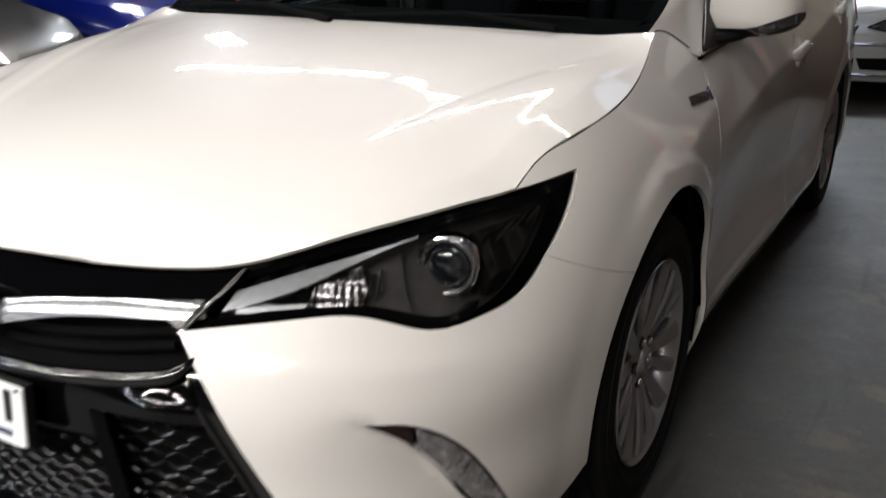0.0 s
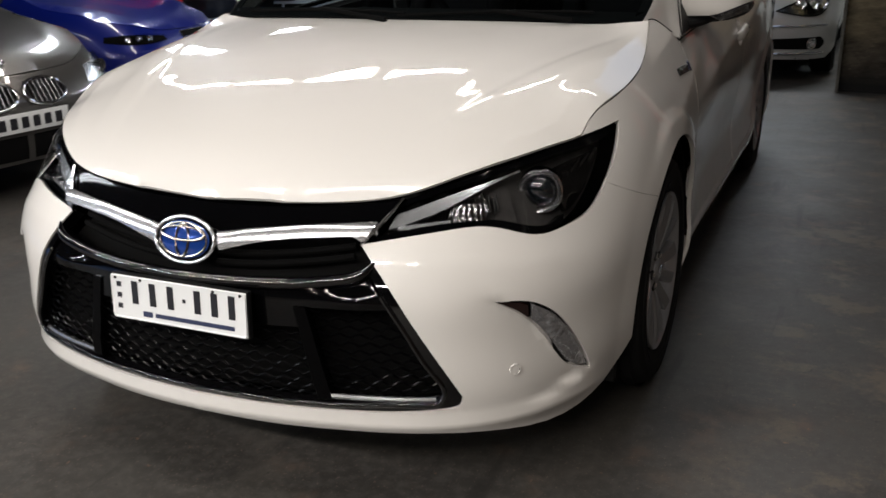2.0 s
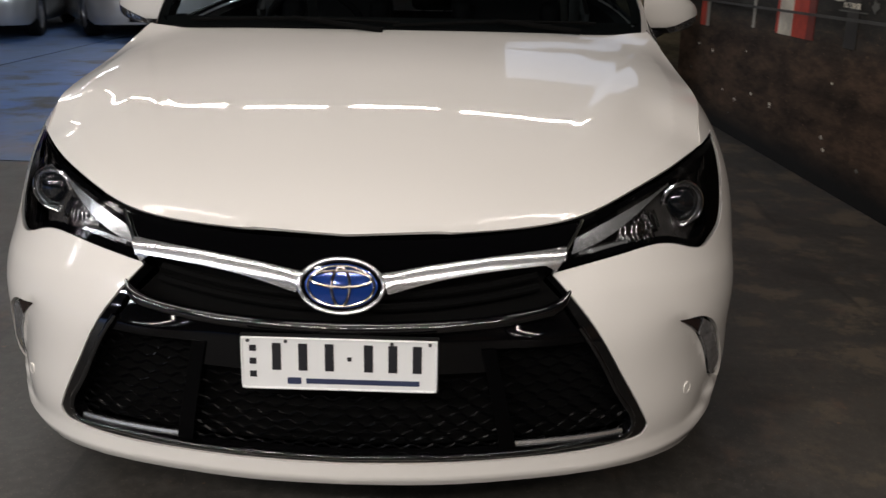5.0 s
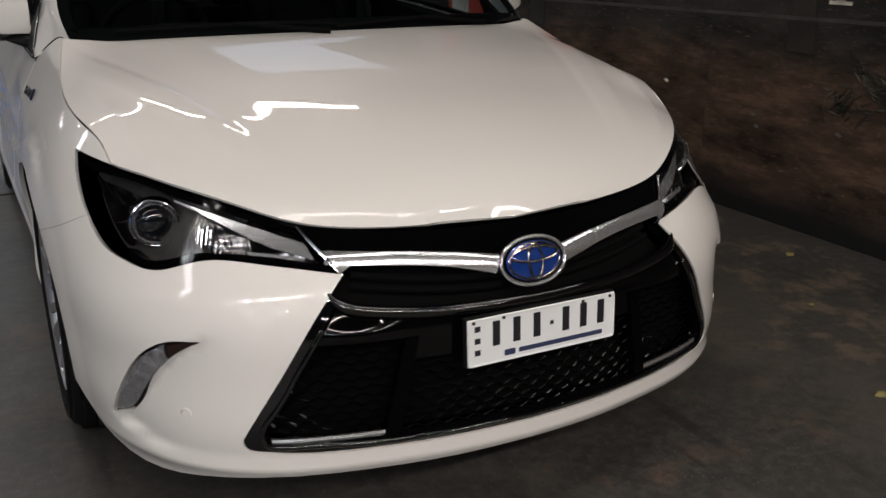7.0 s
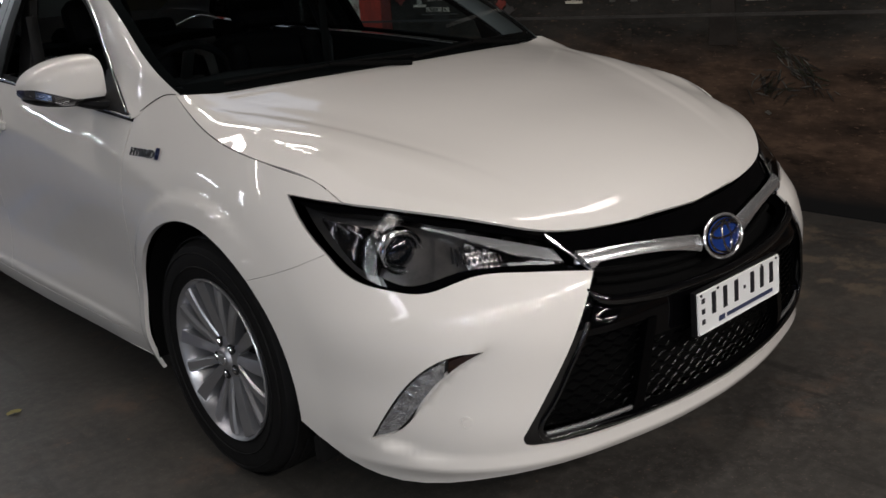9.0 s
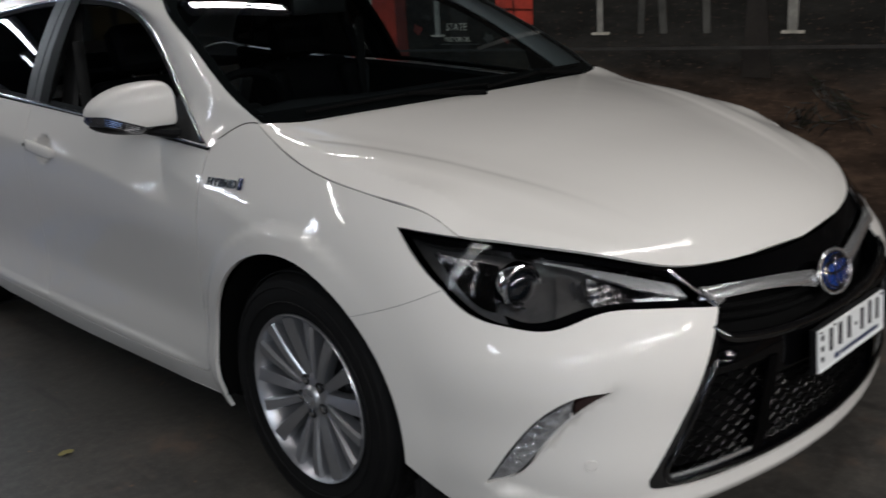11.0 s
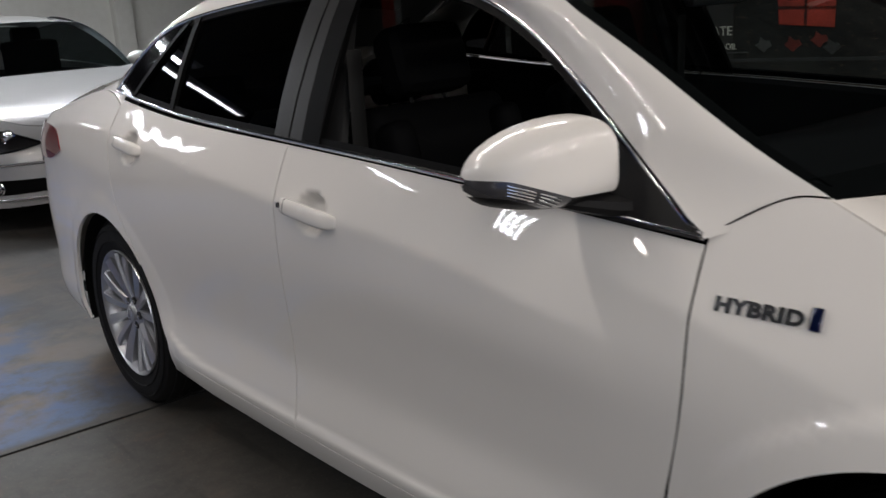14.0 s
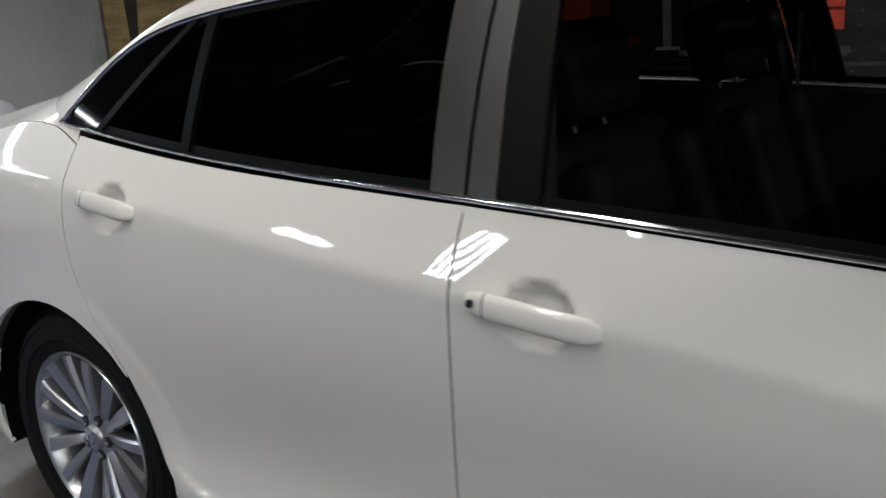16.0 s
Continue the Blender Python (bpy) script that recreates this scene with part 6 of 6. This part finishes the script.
def low_wheel(parent, x, y, flip):
    """A plain wheel for a parked car: tyre and five-spoke rim."""
    w = new("wheel")
    w.parent = parent
    bm = bmesh.new()
    lathe(bm, [(.21, -.09), (.29, -.105), (.322, -.08), (.325, .0), (.322, .08), (.29, .105), (.225, .095), (.21, .07)], 32)
    part("tyre", bm, RUBBER, w)
    bm = bmesh.new()
    lathe(bm, [(.215, -.08), (.222, .09), (.205, .085), (.195, .02), (.195, -.06)], 32)
    for k in range(5):
        a = k * math.tau / 5
        m = Matrix.Rotation(a, 4, "X")
        box(bm, (.06, 0, .11), (.02, .055, .19), .006, m, 1)
    lathe(bm, [(.055, .05), (.055, .075), (.03, .085), (.001, .086)], 16)
    part("rim", bm, ALLOY, w)
    bm = bmesh.new()
    lathe(bm, [(.20, .0), (.001, .0)], 24)
    part("brake_shade", bm, CHAR, w)
    w.matrix_basis = pose(x, y, .33, 0, 0, 180 if flip else 0)


def parked_car(label, paint, m, lamps, grille_loops, grille_mat, intakes=(), chrome_bars=(), plate_at=None, bowls=((-.055, .042), (.055, .042)), lamp_mat=None):
    """A parked saloon: shell, bonnet, roof, glass, lamps, grille, mirrors, wheels."""
    car = thing("parked_car", label, "car", m, "parked cars")
    top = [(s, float(top_z(s))) for s in np.linspace(0, 1.095, 14)]
    line = [(s, float(line_z(s))) for s in np.linspace(1.095, 1.867, 8)[1:]]
    bl = [(s_side(y), float(belt_z(y))) for y in np.linspace(.45, 2.8, 10)]
    rear = [(5.2, 1.02), (5.9, .96), (6.55, .92)]
    a1, a2 = arch(S_F, ARCH_F, 186, -6, 20), arch(S_R, ARCH_B, 190, -12, 20)
    right = [(0, .22), (.5, .21), (1.0, .20)] + a1 + [(2.1, .19), (3.0, .18), (3.9, .19)] + a2 + [(5.0, .21), (6.55, .22), (6.55, .6)]
    loop = right + (top + line + bl + rear)[::-1] + [(-s, z) for s, z in top + line + bl + rear][1:] + [(-s, z) for s, z in right[::-1]][:-1]
    dense = []
    for p, q in zip(loop, loop[1:] + loop[:1]):
        n = max(1, int(math.hypot(q[0] - p[0], q[1] - p[1]) / .09))
        dense += [(p[0] + (q[0] - p[0]) * k / n, p[1] + (q[1] - p[1]) * k / n) for k in range(n)]
    sheet("body", skin, dense, BG_STEP, paint, car, rim=.02)
    sheet("hood", bonnet, hood_loop, .06, paint, car, gap=.004, out=.001)
    for side in (1, -1):
        S3 = np.array([side, 1, 1])
        sheet("side_window", glass_side, win, .12, GLASS_DARK, car, side=side, flip=1, rim=.004)
        out_line = np.array([glass_side(y, z) for y, z in smooth_line(WIN_TOP, 3)])
        k = len(out_line)
        inner = np.array(smooth_line([tuple(screen(.742, 1.004)), tuple(screen(.735, 1.15)), tuple(screen(.665, 1.325)), (.565, 1.20, 1.418), (.555, 1.6, 1.438), (.56, 2.1, 1.425), (.565, 2.45, 1.375), (.575, 2.8, 1.255), (.60, 3.1, 1.145)], 5))
        t = np.linspace(0, len(inner) - 1, k)
        inner = np.stack([np.interp(t, np.arange(len(inner)), inner[:, i]) for i in range(3)], 1)
        loft("pillar", out_line * S3, inner * S3, 4, paint, car, "", .02, (side * .75, 0, .6))
        for loop2 in lamps:
            h = sheet("headlight", skin, loop2, .03, lamp_mat or SILVER, car, "clear headlight", side=side, out=.003, rim=.01)
            sheet("lens", skin, loop2, .05, LENS, h, side=side, out=.024, rim=.02)
            c = np.mean(np.array(loop2), 0)
            for o, rad in bowls:
                bm = bmesh.new()
                q = Vector(skin(c[0] + o, c[1] + .004)) - Vector(normals_of(skin, np.array(c[0]), np.array(c[1]), 1)) * -.002
                M = Matrix.Diagonal((side, 1, 1, 1)) @ Matrix.Translation(q) @ Vector((.2, -.97, 0)).to_track_quat("X", "Z").to_matrix().to_4x4()
                lathe(bm, [(rad, .0), (rad, .018), (rad * .86, .016), (rad * .7, .010), (.001, .016)], 20, m=M)
                part("lamp_bowl", bm, CHROME if lamp_mat else LAMP_GREY, h)
        for loop2 in intakes:
            sheet("intake", skin, loop2, .04, CHAR, car, "dark bumper intake", side=side, out=.003, rim=.012)
        bm = bmesh.new()
        r = bmesh.ops.create_uvsphere(bm, u_segments=16, v_segments=10, radius=1)
        bmesh.ops.scale(bm, vec=(.095, .055, .065), verts=r["verts"])
        bmesh.ops.translate(bm, vec=(side * .95, .64, 1.04), verts=r["verts"])
        part("door_mirror", bm, paint, car)
        for y in (0, 2.775):
            low_wheel(car, side * .785, y, side < 0)
    for loop2 in grille_loops:
        sheet("grille", skin, loop2, .03, grille_mat, car, "dark grille", out=.004, rim=.02)
    for pts, rad, mat in chrome_bars:
        bm = bmesh.new()
        tube(bm, [tuple(skin(s, z) + normals_of(skin, np.array(s), np.array(z), 1) * .008) for s, z in pts], rad, 6)
        part("grille_bar", bm, mat, car)
    bm = bmesh.new()
    grid = []
    for w, y, z, c in [(.618, 1.008, 1.371, .03), (.555, 1.6, 1.438, .035), (.565, 2.45, 1.375, .03)]:
        grid.append([bm.verts.new((w * t, y - c * .4 * (1 - t * t), z + c * (1 - t * t))) for t in np.linspace(-1, 1, 9)])
    for a, b in zip(grid, grid[1:]):
        for i in range(8):
            bm.faces.new((a[i], a[i + 1], b[i + 1], b[i]))
    part("roof", bm, paint, car)
    bm = bmesh.new()
    grid = []
    for w, y, z, c in [(.60, 3.102, 1.144, .02), (.66, 3.4, 1.078, .012), (.68, 3.80, .96, .01), (.68, 3.84, .86, 0)]:
        grid.append([bm.verts.new((w * t, y, z + c * (1 - t * t))) for t in np.linspace(-1, 1, 9)])
    for a, b in zip(grid, grid[1:]):
        for i in range(8):
            bm.faces.new((a[i], a[i + 1], b[i + 1], b[i]))
    part("boot_lid", bm, paint, car)
    sheet("windscreen", screen, SCREEN_LOOP, .12, GLASS, car, flip=1, rim=.004)
    bm = bmesh.new()
    grid = []
    for w, y, z in ((.565, 2.452, 1.374), (.60, 3.1, 1.144)):
        grid.append([bm.verts.new((w * t, y, z + .02 * (1 - t * t))) for t in np.linspace(-1, 1, 9)])
    for i in range(8):
        bm.faces.new((grid[0][i], grid[0][i + 1], grid[1][i + 1], grid[1][i]))
    part("rear_screen", bm, GLASS_DARK, car)
    bm = bmesh.new()
    box(bm, (0, 1.6, .62), (1.45, 2.2, .72), .05)
    box(bm, (0, 1.3, .24), (1.2, 4.3, .08), .02)
    box(bm, (0, .0, .5), (1.1, 1.3, .3), .02)
    for x in (-.37, .37):
        box(bm, (x, 1.62, 1.05), (.48, .14, .40), .05)
        box(bm, (x, 1.70, 1.28), (.26, .10, .16), .04)
    part("interior", bm, DARK, car, "dark cabin and seats")
    if plate_at:
        s0, z0, w, mats = plate_at
        y = float(skin(0, z0)[1]) - .02
        bm = bmesh.new()
        box(bm, (s0, y, z0), (w, .008, .107), .002)
        pl2 = part("number_plate", bm, mats[0], car, mats[3])
        for k in range(6):
            bm = bmesh.new()
            box(bm, (s0 - w * .36 + k * w * .145, y - .005, z0), (w * .085, .004, .062))
            part("bar", bm, mats[1], pl2)
        if mats[2]:
            bm = bmesh.new()
            box(bm, (s0 - w * .455, y - .005, z0), (w * .08, .004, .100))
            part("blue_end", bm, mats[2], pl2)
    return car


def place(nose, yaw, scale=(1, 1, 1)):
    """Pose for a car whose nose tip stands at a point of the floor, heading that many degrees from +x."""
    r = Matrix.Rotation(radians(yaw + 90), 4, "Z")
    return Matrix.Translation((nose[0], nose[1], 0)) @ r @ Matrix.Diagonal((*scale, 1)) @ Matrix.Translation((0, .988, 0))


def car_paint(name, c, metal=.35):
    return material(name, c, .32, metal, .8, spec=.25, coat_rough=.02, fine=.10, fine_scale=900)


GREY_P, BLUE_P, BLACK_P, SILVER_P, SILVER_D = (car_paint(n, c, k) for n, c, k in (
    ("graphite_paint", (.075, .071, .067), .5), ("deep_blue_paint", (.003, .010, .15), .1), ("black_paint", (.010, .011, .014), .2), ("silver_paint", (.47, .465, .455), .35), ("silver_paint_cool", (.42, .44, .46), .6)))
BLACK_PLATE = (INK, PLATE_WHITE, None, "black number plate with pale bars")
WHITE_PLATE = (PLATE_WHITE, INK, BLUE_ENAMEL, "white number plate with dark bars and a blue end")
round_loop = lambda s, z, a, b, n=24, p=2.6: [(s + a * abs(math.cos(k * math.tau / n)) ** (2 / p) * (1 if math.cos(k * math.tau / n) >= 0 else -1), z + b * abs(math.sin(k * math.tau / n)) ** (2 / p) * (1 if math.sin(k * math.tau / n) >= 0 else -1)) for k in range(n)]
LAMP_A = ring_of([(.50, .60), (.70, .585), (.95, .60), (1.10, .66)], [(1.10, .66), (1.02, .715), (.80, .715), (.56, .69)], [(.56, .69), (.50, .60)])
KIDNEYS = [round_loop(.155, .60, .135, .072), round_loop(-.155, .60, .135, .072)]
kid_bars = [([(sg * (.155 + .135 * math.cos(t)), .60 + .072 * math.sin(t)) for t in np.linspace(0, math.tau, 28)], .009, CHROME) for sg in (1, -1)]
kid_bars += [([(sg * (.155 + o), .54), (sg * (.155 + o), .66)], .005, LAMP_GREY) for sg in (1, -1) for o in np.linspace(-.105, .105, 8)]
grey = parked_car("graphite grey metallic saloon with twin kidney grilles", GREY_P, place((-2.50, .92), -7, (1, .95, .9)), [LAMP_A], KIDNEYS, CHAR,
                  intakes=[ring_of([(.02, .24), (.36, .24)], [(.36, .24), (.30, .375)], [(.30, .375), (.02, .375)], [(.02, .375), (.02, .24)], n=4), ring_of([(.50, .245), (.86, .27)], [(.86, .27), (.82, .36)], [(.82, .36), (.52, .37)], [(.52, .37), (.50, .245)], n=4)],
                  chrome_bars=kid_bars, plate_at=(0, .455, .46, WHITE_PLATE))
bm = bmesh.new()
lathe(bm, [(.042, .0), (.042, .006), (.034, .007), (.001, .009)], 24, axis="z", m=Matrix.Translation(Vector(bonnet(0, -.79)) + Vector((0, 0, .003))) @ Matrix.Rotation(radians(28), 4, "X"))
part("hood_badge", bm, CHROME, grey, "small round chrome badge")
LAMP_B = ring_of([(.40, .63), (.70, .61), (1.02, .64)], [(1.02, .64), (1.02, .685)], [(1.02, .685), (.70, .690), (.42, .665)], [(.42, .665), (.40, .63)])
V_GRILLE = [ring_of([(-.20, .68), (.20, .68)], [(.20, .68), (.15, .45), (0, .27)], [(0, .27), (-.15, .45), (-.20, .68)])]
v_bars = [([(-.20, .68), (.20, .68)], .008, CHROME), ([(.20, .68), (.15, .45), (.0, .27), (-.15, .45), (-.20, .68)], .009, CHROME)] + [([(-.19 + .26 * (.66 - z) * .4, z), (.19 - .26 * (.66 - z) * .4, z)], .007, CHROME) for z in (.63, .58, .53, .48, .43)]
parked_car("deep blue saloon with triple lamps and a shield grille", BLUE_P, place((-3.55, 3.72), 9, (.94, .85, .87)), [LAMP_B], V_GRILLE, CHAR,
           intakes=[ring_of([(.22, .25), (.80, .27)], [(.80, .27), (.78, .37)], [(.78, .37), (.26, .38)], [(.26, .38), (.22, .25)], n=4)], chrome_bars=v_bars, plate_at=(-.42, .43, .37, BLACK_PLATE), bowls=((-.11, .028), (0, .028), (.11, .028)), lamp_mat=CHAR)
WIDE_GRILLE = [ring_of([(-.36, .62), (.36, .62)], [(.36, .62), (.30, .50)], [(.30, .50), (-.30, .50)], [(-.30, .50), (-.36, .62)], n=5)]
slats = [([(-.34 + (.61 - z) * .4, z), (.34 - (.61 - z) * .4, z)], .008, CHROME) for z in (.60, .57, .54, .51)]
LOW_INTAKE = ring_of([(.02, .25), (.42, .25)], [(.42, .25), (.40, .36)], [(.40, .36), (.02, .36)], [(.02, .36), (.02, .25)], n=4)
bump_bar = lambda z: ([(s, z) for s in np.linspace(-.9, .9, 24)], .010, SILVER)
LAMP_C = ring_of([(.46, .57), (.70, .555), (1.02, .60), (1.15, .70)], [(1.15, .70), (.95, .735), (.70, .70), (.50, .665)], [(.50, .665), (.46, .57)])
LAMP_D = ring_of([(.42, .610), (.60, .575), (.84, .580), (.97, .640)], [(.97, .640), (1.02, .735), (.92, .765), (.80, .715)], [(.80, .715), (.60, .675), (.42, .610)])
FOG_CUP = ring_of([(.40, .30), (.84, .29)], [(.84, .29), (.90, .345), (.84, .395)], [(.84, .395), (.36, .385)], [(.36, .385), (.40, .30)], n=4)
MID_INTAKE = ring_of([(.0, .28), (.26, .28)], [(.26, .28), (.33, .33), (.29, .385)], [(.29, .385), (.0, .385)], [(.0, .385), (.0, .28)], n=4)
ring_bar = lambda sg, s0, z0, r, rad, mat: ([(sg * (s0 + r * math.cos(t)), z0 + r * math.sin(t)) for t in np.linspace(0, math.tau, 18)], rad, mat)
gaskets = [([(sg * a, b) for a, b in LAMP_D] + [(sg * LAMP_D[0][0], LAMP_D[0][1])], .006, CHAR) for sg in (1, -1)]
fogs = [ring_bar(sg, .74, .340, r, .008, m) for sg in (1, -1) for r, m in ((.042, CHROME), (.024, SILVER), (.008, CHROME))]
parked_car("silver saloon with twin-lobed headlights and a chrome slatted grille", SILVER_P, place((.29, 5.92), -90, (1, 1, 1)), [LAMP_D], WIDE_GRILLE, CHAR, intakes=[MID_INTAKE, FOG_CUP],
           chrome_bars=slats + gaskets + fogs + [bump_bar(.262), bump_bar(.490)], plate_at=(0, .43, .37, BLACK_PLATE), bowls=((-.13, .045), (.0, .050), (.13, .052)), lamp_mat=REFLECTOR)
parked_car("silver saloon nose-on in a blue bay", SILVER_D, place((-6.65, 9.75), -76), [LAMP_C], WIDE_GRILLE, CHAR, intakes=[LOW_INTAKE], chrome_bars=slats, plate_at=(0, .46, .37, BLACK_PLATE))
parked_car("black saloon with large clear headlights", BLACK_P, place((-7.95, 8.7), -78), [LAMP_C], WIDE_GRILLE, CHAR, intakes=[LOW_INTAKE], chrome_bars=slats)
parked_car("silver saloon parked beyond the others", SILVER_P, place((-4.2, 10.6), -60), [LAMP_C], WIDE_GRILLE, CHAR, intakes=[LOW_INTAKE], chrome_bars=slats)

# red glazed cabinet
RED_P = material("red_enamel", (.55, .012, .012), .28, 0, .6, noise_scale=3, noise_amount=.25, colour2=(.40, .01, .01))
kiosk = thing("phone_box", "bright red glazed telephone box", "kiosk", pose(-6.75, 6.6, 0, 0, 0, -30))
bm = bmesh.new()
box(bm, (0, 0, .09), (.92, .92, .18), .015)
part("plinth", bm, RED_P, kiosk)
bm = bmesh.new()
box(bm, (0, 0, 2.22), (.92, .92, .26), .03)
part("head", bm, RED_P, kiosk)
for sx in (-1, 1):
    for sy in (-1, 1):
        bm = bmesh.new()
        box(bm, (sx * .40, sy * .40, 1.13), (.11, .11, 1.94), .012)
        part("corner_post", bm, RED_P, kiosk)
for rz in (0, 90, 180, 270):
    m = Matrix.Rotation(radians(rz), 4, "Z")
    for k in range(9):
        bm = bmesh.new()
        box(bm, (0, -.41, .22 + k * .232), (.70, .045, .05), .006, m, 1)
        part("rail", bm, RED_P, kiosk)
    for x in (-.20, .20):
        bm = bmesh.new()
        box(bm, (x, -.41, 1.13), (.035, .042, 1.9), .005, m, 1)
        part("mullion", bm, RED_P, kiosk)
    bm = bmesh.new()
    box(bm, (0, -.40, 1.13), (.70, .006, 1.88), 0, m)
    part("pane", bm, GLASS, kiosk, "clear panes")

# leaves and crumbs lying on the floor
LEAF = material("dry_leaf", (.22, .19, .07), .8, fine=.4, fine_scale=200)
rnd = random.Random(11)
for x, y, r in ((-1.55, .35, .035), (-1.3, -.15, .03), (-1.15, -.75, .022), (-.98, -1.08, .025), (1.75, -.75, .02), (2.0, .1, .02), (-1.62, 1.25, .02), (.55, -1.32, .02), (-.35, -1.38, .018), (1.62, -.35, .015), (-1.2, .9, .018), (1.25, -.95, .02)):
    bm = bmesh.new()
    n = 7
    c = bm.verts.new((x, y, .012))
    ring = [bm.verts.new((x + r * (1 + .5 * rnd.random()) * math.cos(k * math.tau / n), y + .5 * r * (1 + rnd.random()) * math.sin(k * math.tau / n), .001 + .010 * rnd.random())) for k in range(n)]
    for k in range(n):
        bm.faces.new((c, ring[k], ring[(k + 1) % n]))
    tagged(part("leaf", bm, LEAF), "small dry curled leaf on the floor", "leaf", "fallen leaves")
